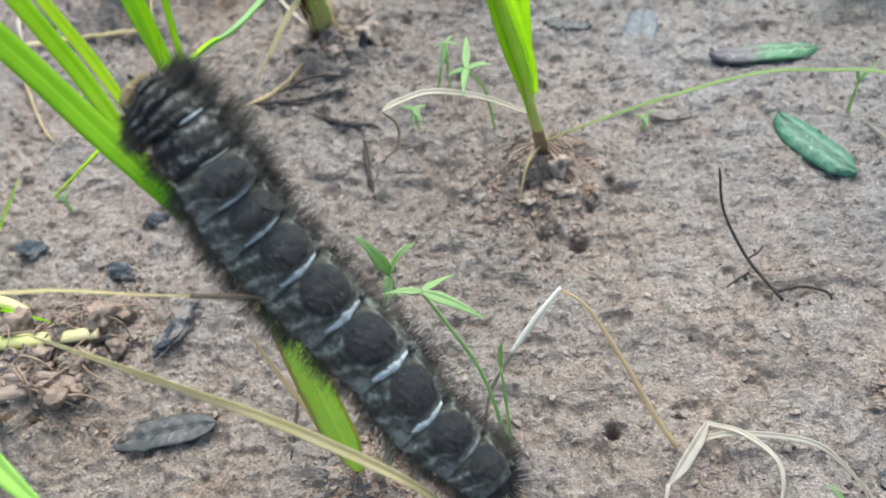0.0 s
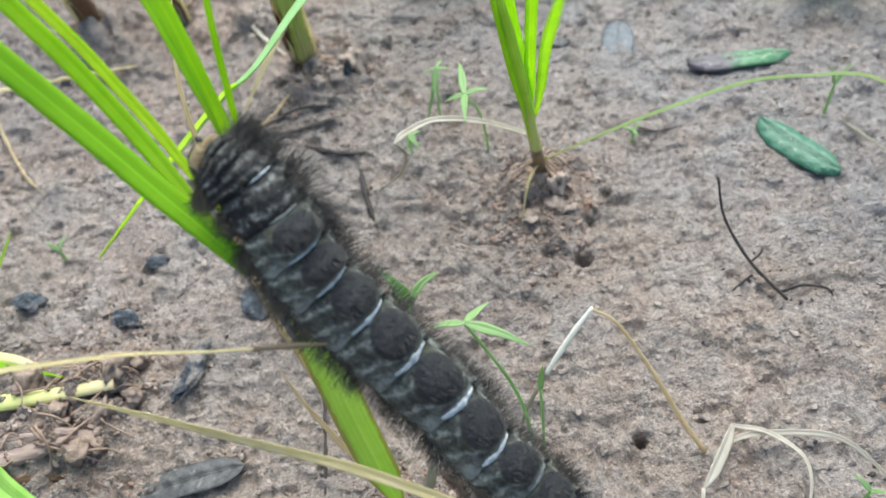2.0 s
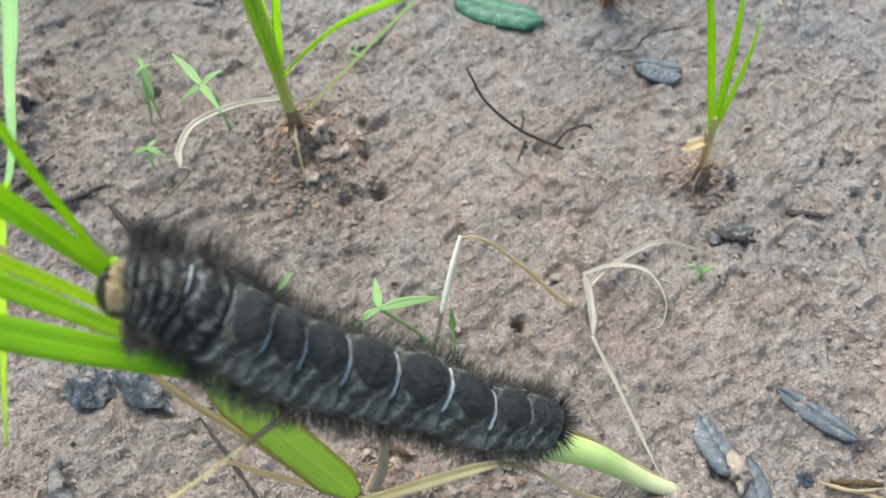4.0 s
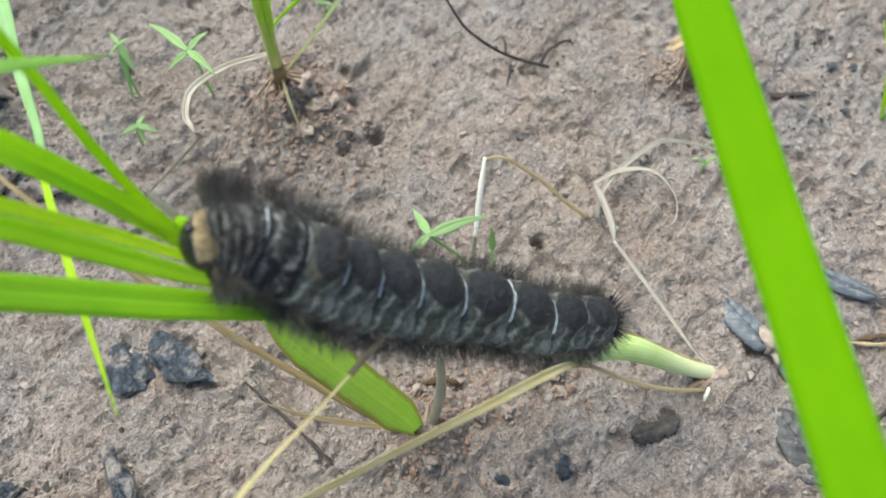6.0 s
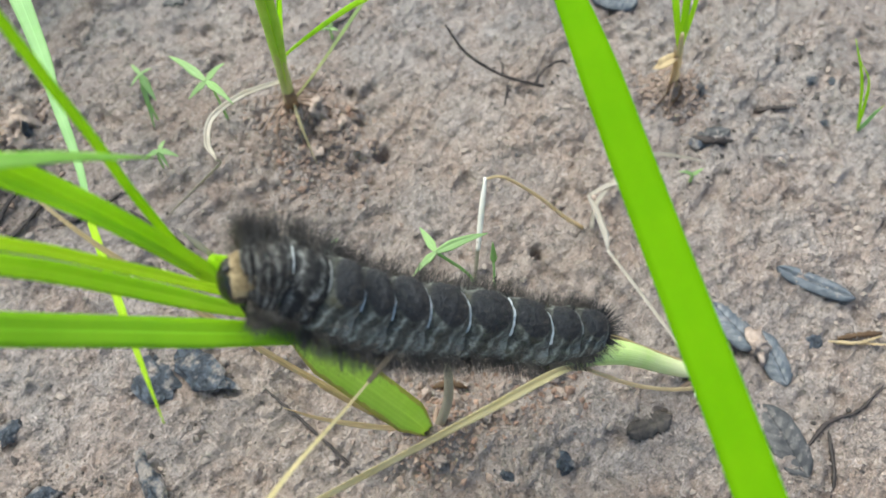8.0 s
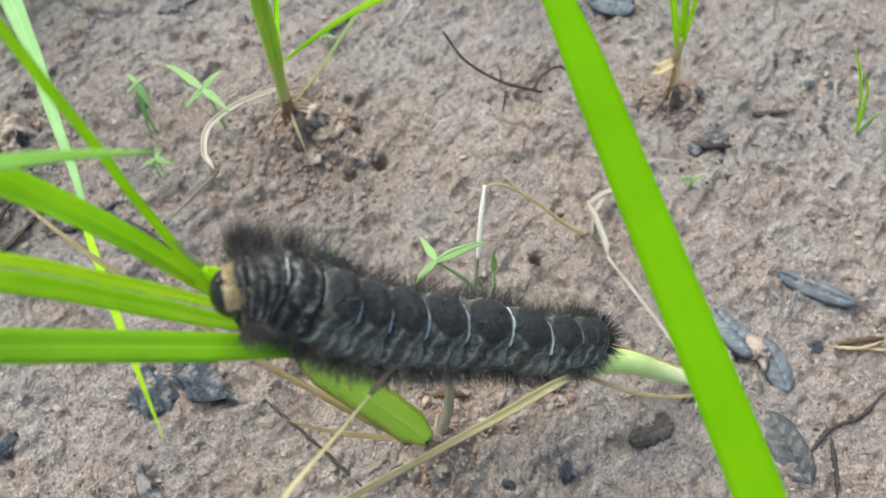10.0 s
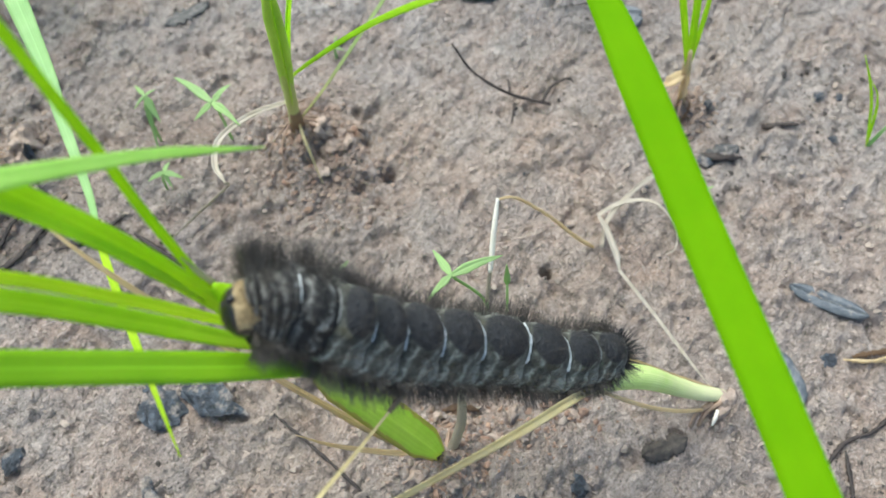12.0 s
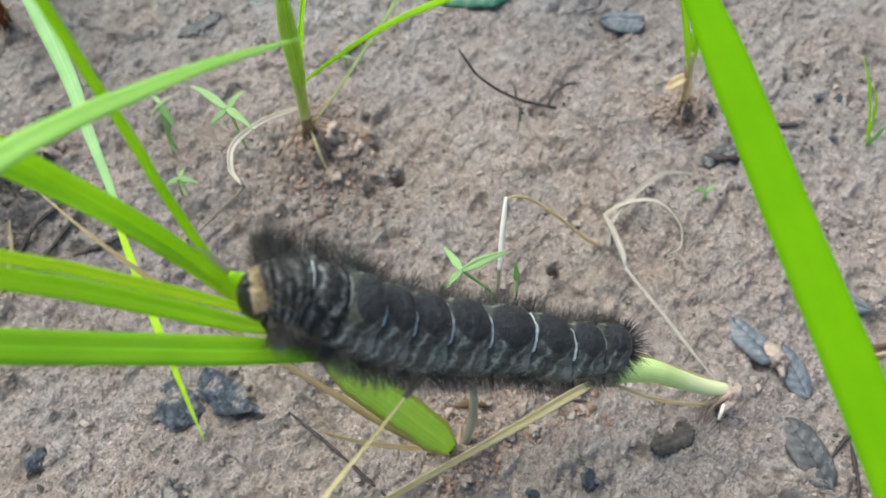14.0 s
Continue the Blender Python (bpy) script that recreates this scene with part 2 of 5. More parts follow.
def charcoal_material(name, dusty):
    n = Nodes(name)
    fine = n.noise(1.0, 5, 0.7, n.stretched(900, 900, 350), 0.8)
    colour = n.ramp(fine, (0.36, (0.012, 0.014, 0.018)), (0.52, (0.045, 0.055, 0.07)), (0.68, (0.11, 0.13, 0.16)))
    dust = n.ramp(n.noise(380, 5, 0.7), (dusty, 0.0), (dusty + 0.12, 0.75))
    colour = n.mix(dust, colour, (0.36, 0.31, 0.27))
    return n.finish(colour, n.ramp(fine, (0.4, 0.3), (0.6, 0.7)), n.bump(fine, 0.0009, 1.0), specular=0.5)


CHARCOAL = charcoal_material("charcoal", 0.53)
DUSTY = charcoal_material("soiled_charcoal", 0.46)


def deadleaf_material(name, a, b):
    """A flat dead leaf: a mottled blade, a pale midrib, side veins and a dusting of soil."""
    n = Nodes(name)
    along, across = n.attribute("along"), n.attribute("across")
    mottle = n.noise(420, 5, 0.65)
    colour = n.mix(n.ramp(mottle, (0.32, 0.0), (0.68, 1.0)), a, b)
    side = n.math("SINE", n.math("ADD", n.math("MULTIPLY", along, 70.0), n.math("MULTIPLY", n.math("ABSOLUTE", across), 16.0)))
    colour = n.mix(n.ramp(side, (0.75, 0.0), (1.0, 0.3)), colour, tuple(0.5 * v for v in a))
    colour = n.mix(n.ramp(n.math("ABSOLUTE", across), (0.025, 0.8), (0.07, 0.0)), colour, tuple(0.4 * v for v in a))
    colour = n.mix(n.ramp(n.noise(800, 4), (0.60, 0.0), (0.70, 0.55)), colour, (0.30, 0.26, 0.23))
    return n.finish(colour, 0.5, n.bump(mottle, 0.0005, 0.8), specular=0.5)


ASH = deadleaf_material("ashy_leaf", (0.070, 0.082, 0.096), (0.155, 0.172, 0.19))
DARKLEAF = deadleaf_material("dark_dead_leaf", (0.030, 0.030, 0.031), (0.090, 0.088, 0.088))
TWIG = plain_material("black_twig", (0.02, 0.016, 0.014), (0.06, 0.045, 0.04), 900, 0.6, 0.0003)
LITTER = plain_material("rotted_litter", (0.03, 0.027, 0.025), (0.12, 0.10, 0.085), 600, 0.7, 0.0004)
ROOTSTEM = plain_material("weathered_stem", (0.22, 0.155, 0.13), (0.50, 0.39, 0.33), 1.0, 0.7, 0.0004, stretch=(160, 1500, 1500))
ROOT = plain_material("roots", (0.23, 0.155, 0.11), (0.40, 0.29, 0.215), 700, 0.7, 0.0003)


def body_material():
    n = Nodes("velvet_skin")
    turn, run = n.attribute("turn"), n.attribute("run")
    wide = n.math("DIVIDE", turn, 0.185)
    deep = n.math("DIVIDE", n.math("SUBTRACT", run, 0.42), 0.40)
    far = n.math("ADD", n.math("POWER", n.math("ABSOLUTE", wide), 2.3), n.math("POWER", n.math("ABSOLUTE", deep), 2.3))
    far = n.math("ADD", far, n.math("MULTIPLY", n.math("SUBTRACT", n.noise(700, 3), 0.5), 0.35))
    pad = n.ramp(far, (0.78, 1.0), (1.02, 0.0))
    ripple = n.math("MULTIPLY_ADD", n.math("ABSOLUTE", turn), 6.0, n.math("MULTIPLY", run, 15.0))
    ripple = n.math("SINE", n.math("ADD", ripple, n.math("MULTIPLY", n.noise(420, 5, 0.7), 7.0)))
    ripple = n.math("POWER", n.math("MULTIPLY_ADD", ripple, 0.5, 0.5), 4.0)
    streak = n.math("MULTIPLY_ADD", ripple, 0.225, n.math("MULTIPLY", n.noise(1100, 5, 0.75), 0.80))
    side = n.ramp(streak, (0.30, (0.012, 0.012, 0.010)), (0.41, (0.055, 0.058, 0.048)), (0.54, (0.135, 0.143, 0.122)), (0.68, (0.30, 0.315, 0.28)))
    olive = n.ramp(n.noise(500, 3), (0.55, 0.0), (0.68, 0.6))
    side = n.mix(olive, side, (0.062, 0.055, 0.022))
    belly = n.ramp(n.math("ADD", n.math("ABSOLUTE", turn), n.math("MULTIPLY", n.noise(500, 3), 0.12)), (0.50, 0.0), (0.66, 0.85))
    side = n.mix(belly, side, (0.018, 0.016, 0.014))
    nap = n.noise(1.0, 3, 0.6, n.stretched(2600, 2600, 500))
    velvet = n.ramp(nap, (0.35, (0.004, 0.0048, 0.0065)), (0.7, (0.019, 0.021, 0.026)))
    pale = n.ramp(n.math("ABSOLUTE", n.math("SUBTRACT", run, 0.93)), (0.10, 1.0), (0.30, 0.0))
    flank = n.ramp(n.math("ABSOLUTE", n.math("SUBTRACT", n.math("ABSOLUTE", turn), 0.36)), (0.10, 1.0), (0.2, 0.0))
    pale = n.math("MULTIPLY", n.math("MULTIPLY", pale, flank), n.ramp(n.noise(900, 3), (0.42, 0.15), (0.56, 0.9)))
    joint = n.math("MULTIPLY", n.ramp(n.math("ABSOLUTE", n.math("SUBTRACT", run, 0.95)), (0.05, 0.75), (0.13, 0.0)), n.ramp(n.noise(800, 3), (0.40, 0.2), (0.55, 1.0)))
    side = n.mix(n.math("MAXIMUM", pale, joint), side, (0.29, 0.305, 0.275))
    colour = n.mix(pad, side, velvet)
    normal = n.bump(nap, 0.00022, 0.8)
    normal = n.bump(streak, 0.0006, 1.0, normal)
    mat = n.finish(colour, 0.5, normal, specular=0.4)
    n.bsdf.inputs["Sheen Weight"].default_value = 0.05
    n.bsdf.inputs["Sheen Roughness"].default_value = 0.4
    return mat


def thorax_material():
    n = Nodes("thorax_skin")
    turn, run = n.attribute("turn"), n.attribute("run")
    # ripples put lit grey folds and dark furrows into the colour
    ripple = n.math("SINE", n.math("MULTIPLY_ADD", run, 12.6, n.math("MULTIPLY", n.noise(330, 5, 0.7), 11.0)))
    streak = n.math("MULTIPLY_ADD", ripple, 0.12, n.math("MULTIPLY", n.noise(900, 5, 0.75), 0.95))
    colour = n.ramp(streak, (0.34, (0.010, 0.010, 0.011)), (0.50, (0.032, 0.031, 0.029)), (0.60, (0.12, 0.118, 0.108)), (0.74, (0.34, 0.345, 0.325)))
    # shade of the joints painted in: near-black towards both segment ends
    crease_shade = n.ramp(n.math("ABSOLUTE", n.math("SUBTRACT", run, 0.5)), (0.34, 0.0), (0.48, 0.9))
    colour = n.mix(crease_shade, colour, (0.010, 0.010, 0.012))
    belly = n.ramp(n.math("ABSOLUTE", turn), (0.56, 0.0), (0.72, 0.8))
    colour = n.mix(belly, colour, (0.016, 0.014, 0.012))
    return n.finish(colour, 0.6, n.bump(streak, 0.0004, 0.9), specular=0.3)


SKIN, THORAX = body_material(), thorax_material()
BAND = plain_material("white_band", (0.34, 0.37, 0.37), (0.82, 0.86, 0.86), 900, 0.45, 0.0002)
FADED_BAND = plain_material("grey_band", (0.13, 0.135, 0.13), (0.30, 0.31, 0.30), 1500, 0.5, 0.0002)
HEAD = plain_material("head_shell", (0.004, 0.004, 0.004), (0.016, 0.013, 0.011), 900, 0.25, 0.0001, specular=0.6)
FACE = plain_material("tan_face", (0.16, 0.11, 0.05), (0.55, 0.43, 0.23), 1.0, 0.6, 0.0002, stretch=(2400, 2400, 700))
HAIR = plain_material("dark_hair", (0.011, 0.0115, 0.0135), (0.040, 0.0395, 0.040), 260, 0.42, 0.0)
FRINGE = plain_material("brown_hair", (0.028, 0.0245, 0.021), (0.110, 0.093, 0.077), 260, 0.42, 0.0)
PALE_HAIR = plain_material("grey_hair", (0.075, 0.068, 0.058), (0.18, 0.165, 0.145), 260, 0.42, 0.0)

# ---------------------------------------------------------------- building tools
ORIGIN = {}


def mm(p):
    return np.asarray(p, float) / 1000.0


def mesh_of(name, verts, faces, mat, origin, attrs=None, smooth=True):
    """A mesh from places in millimetres, kept round its own origin."""
    me = bpy.data.meshes.new(name)
    me.from_pydata((mm(verts) - mm(origin)).tolist(), [], [tuple(int(i) for i in f) for f in faces])
    me.materials.append(mat)
    me.polygons.foreach_set("use_smooth", [smooth] * len(me.polygons))
    for key, values in (attrs or {}).items():
        me.attributes.new(key, "FLOAT", "POINT").data.foreach_set("value", np.asarray(values, np.float32))
    me.update()
    return me


def thing(name, base, label, category, group="", kind=""):
    ob = new(name)
    ob.empty_display_size = 0.005
    ob.location = mm(base)
    ORIGIN[ob.name] = tuple(base)
    return tagged(ob, label, category, group, kind)


def part(name, geo, mat, parent, label="", smooth=True):
    origin = ORIGIN[parent.name]
    ob = new(name, mesh_of(name, geo[0], geo[1], mat, origin, geo[2] if len(geo) > 2 else None, smooth))
    ob.parent = parent
    ORIGIN[ob.name] = origin
    return tagged(ob, label) if label else ob


def single(name, geo, mat, base, label, category, group="", kind="", smooth=True):
    ob = new(name, mesh_of(name, geo[0], geo[1], mat, base, geo[2] if len(geo) > 2 else None, smooth))
    ob.location = mm(base)
    ORIGIN[ob.name] = tuple(base)
    return tagged(ob, label, category, group, kind)


def curve(points, n):
    """A smooth line through the points, n places at even steps of the parameter."""
    p = np.asarray(points, float)
    if len(p) == 2:
        return p[0] + np.linspace(0, 1, n)[:, None] * (p[1] - p[0])
    p = np.vstack([2 * p[0] - p[1], p, 2 * p[-1] - p[-2]])
    seg = np.linalg.norm(np.diff(p[1:-1], axis=0), axis=1)
    at = np.concatenate([[0], np.cumsum(seg)])
    out = []
    for s in np.linspace(0, at[-1], n):
        k = min(int(np.searchsorted(at, s, "right")) - 1, len(seg) - 1)
        t = (s - at[k]) / seg[k]
        a, b, c, d = p[k:k + 4]
        out.append(0.5 * (2 * b + (c - a) * t + (2 * a - 5 * b + 4 * c - d) * t * t + (3 * b - a - 3 * c + d) * t ** 3))
    return np.array(out)


def unit(v):
    return v / (np.linalg.norm(v, axis=-1, keepdims=True) + 1e-12)


def blade(points, width, face=(-0.2, -0.15, 1.0), fold=0.25, n=36, thick=0.16, foot=0.55, taper=0.45, twist=0.0, wave=0.0, seed=0, fall=0.7):
    """A grass blade with thickness along a line: folded along its rib, widest near the middle, tapering to its tip."""
    rng = np.random.default_rng(seed)
    p = curve(points, n)
    t = unit(np.gradient(p, axis=0))
    s = np.linspace(0, 1, n)
    profile = np.minimum(1, foot + (1 - foot) * s / 0.25) * np.clip((1 - s) / taper, 0, 1) ** fall
    half = np.maximum(width * 0.5 * profile, 0.06)
    f = np.asarray(face, float)
    side = unit(np.cross(t, f))
    up = unit(np.cross(side, t))
    ang = twist * s + wave * np.sin(s * 9 + seed)
    side, up = side * np.cos(ang)[:, None] + up * np.sin(ang)[:, None], up * np.cos(ang)[:, None] - side * np.sin(ang)[:, None]
    cols = np.array([-1, -0.55, -0.12, 0, 0.12, 0.55, 1])
    ripple = rng.normal(0, 0.02, (n, len(cols)))
    verts, across, along = [], [], []
    for layer in (0.5, -0.5):
        for j, u in enumerate(cols):
            h = fold * abs(u) * half + layer * thick * (1 - 0.6 * abs(u)) + ripple[:, j] * half * 0.4
            verts.append(p + side * (u * half)[:, None] + up * h[:, None])
            across.append(np.full(n, u))
            along.append(s)
    m = len(cols)
    verts, across, along = np.concatenate(verts), np.concatenate(across), np.concatenate(along)
    idx = lambda layer, j, i: (layer * m + j) * n + i
    faces = []
    for i in range(n - 1):
        for j in range(m - 1):
            faces.append((idx(0, j, i), idx(0, j + 1, i), idx(0, j + 1, i + 1), idx(0, j, i + 1)))
            faces.append((idx(1, j, i), idx(1, j, i + 1), idx(1, j + 1, i + 1), idx(1, j + 1, i)))
        faces.append((idx(0, 0, i), idx(0, 0, i + 1), idx(1, 0, i + 1), idx(1, 0, i)))
        faces.append((idx(0, m - 1, i), idx(1, m - 1, i), idx(1, m - 1, i + 1), idx(0, m - 1, i + 1)))
    for i in (0, n - 1):
        for j in range(m - 1):
            q = (idx(0, j, i), idx(1, j, i), idx(1, j + 1, i), idx(0, j + 1, i))
            faces.append(q if i == 0 else q[::-1])
    return verts, faces, {"across": across, "along": along}


def tube(points, radii, n=20, sides=9, flat=1.0, face=(0, 0, 1), rough=0.0, seed=0):
    """A stalk, root or twig along a line, its radius running through the given ones."""
    rng = np.random.default_rng(seed)
    p = curve(points, n)
    t = unit(np.gradient(p, axis=0))
    side = unit(np.cross(t, np.asarray(face, float) + 1e-6))
    up = unit(np.cross(side, t))
    r = np.interp(np.linspace(0, 1, n), np.linspace(0, 1, len(radii)), radii)
    a = np.linspace(0, 2 * math.pi, sides, endpoint=False)
    k = 1 + rough * rng.normal(0, 1, (n, sides))
    verts = p[:, None] + (np.cos(a)[None, :, None] * side[:, None] + flat * np.sin(a)[None, :, None] * up[:, None]) * (r[:, None] * k)[:, :, None]
    verts = np.concatenate([verts.reshape(-1, 3), p[:1], p[-1:]])
    faces = []
    for i in range(n - 1):
        for j in range(sides):
            j2 = (j + 1) % sides
            faces.append((i * sides + j, i * sides + j2, (i + 1) * sides + j2, (i + 1) * sides + j))
    for j in range(sides):
        j2 = (j + 1) % sides
        faces.append((n * sides, j2, j))
        faces.append((n * sides + 1, (n - 1) * sides + j, (n - 1) * sides + j2))
    across = np.concatenate([np.tile(np.cos(a), n), [0, 0]])
    along = np.concatenate([np.repeat(np.linspace(0, 1, n), sides), [0, 1]])
    return verts, faces, {"across": across, "along": along}


def ball(sub):
    bm = bmesh.new()
    bmesh.ops.create_icosphere(bm, subdivisions=sub, radius=1.0)
    v = np.array([x.co[:] for x in bm.verts])
    f = [[x.index for x in face.verts] for face in bm.faces]
    bm.free()
    return v, f


BALL1, BALL3, BALL5 = ball(1), ball(3), ball(5)


def lump(at, size, turn=0.0, seed=0, jag=0.25, cut=5, tilt=0.0):
    """A broken piece: a ball cut by a few planes and roughened."""
    rng = np.random.default_rng(seed)
    v, f = BALL3
    v = v.copy()
    for _ in range(cut):
        d = unit(rng.normal(0, 1, 3))
        far = rng.uniform(0.45, 0.8)
        over = np.maximum(v @ d - far, 0)
        v -= over[:, None] * d * 0.92
    k = np.array([1 + jag * noise.noise(Vector(q) * 2.2 + Vector((seed, 0, 0))) + 0.4 * jag * noise.noise(Vector(q) * 6 + Vector((0, seed, 0))) for q in v])
    v = v * k[:, None] * np.asarray(size, float) * 0.5
    m = np.array(Euler((radians(tilt), radians(tilt * 0.6), radians(turn))).to_matrix())
    return v @ m.T + np.asarray(at, float), f


def flat_leaf(a, b, width, z, dome=0.18, curl=0.1, thick=0.35, seed=0, ragged=0.0, rib=0.35, blunt=0.5):
    """A fallen leaf from end a to end b: an oval with a sunken rib, cupped, with thickness."""
    rng = np.random.default_rng(seed)
    a, b = np.asarray(a, float), np.asarray(b, float)
    n, m = 28, 13
    s = np.linspace(0, 1, n)
    d = b - a
    length = np.linalg.norm(d)
    d = d / length
    side = np.array([-d[1], d[0]])
    w = width * 0.5 * np.clip(1 - np.abs(2 * s - 1) ** (2.0 + 2 * blunt), 0, 1) ** 0.6
    w = np.maximum(w * (1 + ragged * rng.normal(0, 1, n)), 0.15)
    u = np.linspace(-1, 1, m)
    verts = []
    lift = rng.normal(0, 0.05 * width, (4,))
    for layer in (0, 1):
        for j in range(m):
            h = dome * width * (1 - u[j] ** 2) - rib * np.exp(-(u[j] / 0.16) ** 2) + curl * width * np.cos(s * math.pi * 2 + seed) * 0.3
            h = h + 0.03 * width * np.sin(s * 40 + 6 * abs(u[j])) * (1 - abs(u[j])) + lift[0] * u[j] * np.sin(s * 3) + lift[1] * s
            xy = a + np.outer(s * length, d) + np.outer(u[j] * w, side)
            verts.append(np.column_stack([xy, z + h - layer * thick]))
    verts = np.concatenate(verts)
    idx = lambda layer, j, i: (layer * m + j) * n + i
    faces = []
    for i in range(n - 1):
        for j in range(m - 1):
            faces.append((idx(0, j, i), idx(0, j, i + 1), idx(0, j + 1, i + 1), idx(0, j + 1, i)))
            faces.append((idx(1, j, i), idx(1, j + 1, i), idx(1, j + 1, i + 1), idx(1, j, i + 1)))
        faces.append((idx(0, 0, i), idx(1, 0, i), idx(1, 0, i + 1), idx(0, 0, i + 1)))
        faces.append((idx(0, m - 1, i), idx(0, m - 1, i + 1), idx(1, m - 1, i + 1), idx(1, m - 1, i)))
    along = np.tile(np.tile(s, m), 2)
    across = np.tile(np.repeat(u, n), 2)
    return verts, faces, {"along": along, "across": across}


# ---------------------------------------------------------------- the ground
GRID = np.random.default_rng(11).uniform(-1, 1, (256, 256))


def lattice(x, y, shift):
    x, y = x + shift * 17.3, y + shift * 9.1
    i, j = np.floor(x).astype(int), np.floor(y).astype(int)
    u, v = x - i, y - j
    u, v = u * u * u * (u * (u * 6 - 15) + 10), v * v * v * (v * (v * 6 - 15) + 10)
    g = lambda a, b: GRID[(i + a) & 255, (j + b) & 255]
    return (g(0, 0) * (1 - u) + g(1, 0) * u) * (1 - v) + (g(0, 1) * (1 - u) + g(1, 1) * u) * v


MOUNDS = [(-2, 109, 3.6, 10), (-3, 100, 1.8, 9), (-46, 150, 4, 14), (-96, 70, 7, 15), (-84, 76, 4, 7), (3, 14, 1.8, 7), (-32, 48, 2.5, 7), (51, 55, 2.6, 5), (67, 96, 2.2, 7), (81, 98, 1.6, 6), (-100, 175, 6, 16), (-62, 172, 4, 10)]
HOLES = [(10.8, 106, 2.4, 1.0), (6.5, 99.8, 1.6, 0.9), (10, 96.4, 1.4, 0.9), (3.4, 91.2, 3.2, 1.5), (-2.6, 93.4, 2.6, 1.2), (5.4, 54.3, 6.0, 1.0), (12, 84, 1.2, 1.2), (-20, 104, 1.4, 1.3), (26, 66, 1.0, 1.0), (15, 130, 1.2, 1.5), (38, 92, 1.0, 1.2), (58, 40, 1.6, 2.0), (50, 30, 1.3, 2.2), (-4, 97, 1.6, 2.2)]


def mud_at(x, y):
    """How far the soil at x, y is smooth wet mud, from 0 to 1."""
    x, y = np.asarray(x, float), np.asarray(y, float)
    return np.clip(0.1 + (x - 12) / 60 + (y - 85) / 110 + 0.35 * lattice(x / 26, y / 26, 31), 0, 1)


def ground_height(x, y):
    """Millimetres of height over the mean ground at x, y in millimetres."""
    x, y = np.asarray(x, float), np.asarray(y, float)
    h = 1.1 * lattice(x / 34, y / 34, 1) + 0.8 * lattice(x / 13, y / 13, 2)
    wx, wy = x + 1.8 * lattice(x / 6, y / 6, 8), y + 1.8 * lattice(x / 6, y / 6, 12)
    rough = (0.5 + 0.6 * np.clip(0.5 + 0.9 * lattice(x / 19, y / 19, 21), 0, 1)) * (1 - 0.45 * mud_at(x, y))
    h = h + rough * 0.95 * (0.4 - np.abs(lattice(wx / 6.2, wy / 6.2, 3))) + rough * 0.85 * (0.4 - np.abs(lattice(wx / 2.8, wy / 2.8, 4)))
    h = h + rough * 0.5 * lattice(wx / 1.5, wy / 1.5, 5) + 0.26 * (0.3 - np.abs(lattice(wx / 0.95, wy / 0.95, 13)))
    flake = lattice(wx / 7.5, wy / 4.6, 6)
    h = h + 0.6 * np.clip((flake - 0.15) * 9, 0, 1)
    sheet = lattice(wx / 15, wy / 8.5, 26)
    h = h + 0.5 * np.clip((sheet - 0.1) * 14, 0, 1)
    chip = lattice(wx / 2.4, wy / 1.7, 16)
    h = h + 0.34 * np.clip((chip - 0.1) * 9, 0, 1)
    pit = lattice(x / 4.2, y / 4.2, 14)
    h = h - 1.1 * np.clip((pit - 0.62) * 6, 0, 1)
    nick = lattice(x / 2.1, y / 2.1, 24)
    h = h - 0.6 * np.clip((nick - 0.6) * 6, 0, 1)
    for cx, cy, amp, wide in MOUNDS:
        q = np.exp(-((x - cx) ** 2 + (y - cy) ** 2) / (2 * (wide * 0.6) ** 2))
        h = h + amp * q * (1 + 0.5 * lattice(wx / 3.4, wy / 3.4, 7) + 0.3 * lattice(wx / 1.6, wy / 1.6, 17))
    for cx, cy, deep, wide in HOLES:
        h = h - deep * np.exp(-(((x - cx) ** 2 + (y - cy) ** 2) / wide ** 2) ** 1.5)
    return h - 0.2


def gz(x, y):
    return float(ground_height(x, y))


def build_ground():
    step = 0.4
    out = np.cumsum(4.0 * 1.32 ** np.arange(38))
    xs = np.concatenate([-172 - out[::-1], np.arange(-172, 124, step), 124 + out])
    ys = np.concatenate([-44 - out[::-1], np.arange(-44, 226, step), 226 + out])
    X, Y = np.meshgrid(xs, ys, indexing="ij")
    far = np.maximum.reduce([-172 - X, X - 124, -44 - Y, Y - 226, np.zeros_like(X)])
    Z = ground_height(X, Y) * np.exp(-far / 4000) + np.where(far > 0, 1.5 * lattice(X / 60, Y / 60, 9), 0)
    nx, ny = X.shape
    idx = np.arange(nx * ny).reshape(nx, ny)
    quads = np.stack([idx[:-1, :-1], idx[1:, :-1], idx[1:, 1:], idx[:-1, 1:]], -1).reshape(-1, 4)
    me = bpy.data.meshes.new("ground")
    me.vertices.add(nx * ny)
    me.vertices.foreach_set("co", (np.stack([X, Y, Z], -1) / 1000).reshape(-1).astype(np.float32))
    me.loops.add(quads.size)
    me.loops.foreach_set("vertex_index", quads.reshape(-1).astype(np.int32))
    me.polygons.add(len(quads))
    me.polygons.foreach_set("loop_start", np.arange(0, quads.size, 4, dtype=np.int32))
    me.polygons.foreach_set("use_smooth", np.ones(len(quads), bool))
    me.update(calc_edges=True)
    me.attributes.new("mud", "FLOAT", "POINT").data.foreach_set("value", mud_at(X, Y).reshape(-1).astype(np.float32))
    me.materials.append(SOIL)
    tagged(new("ground", me), "damp pinkish-brown clay soil, crumbly and pitted", "ground", kind="structure")


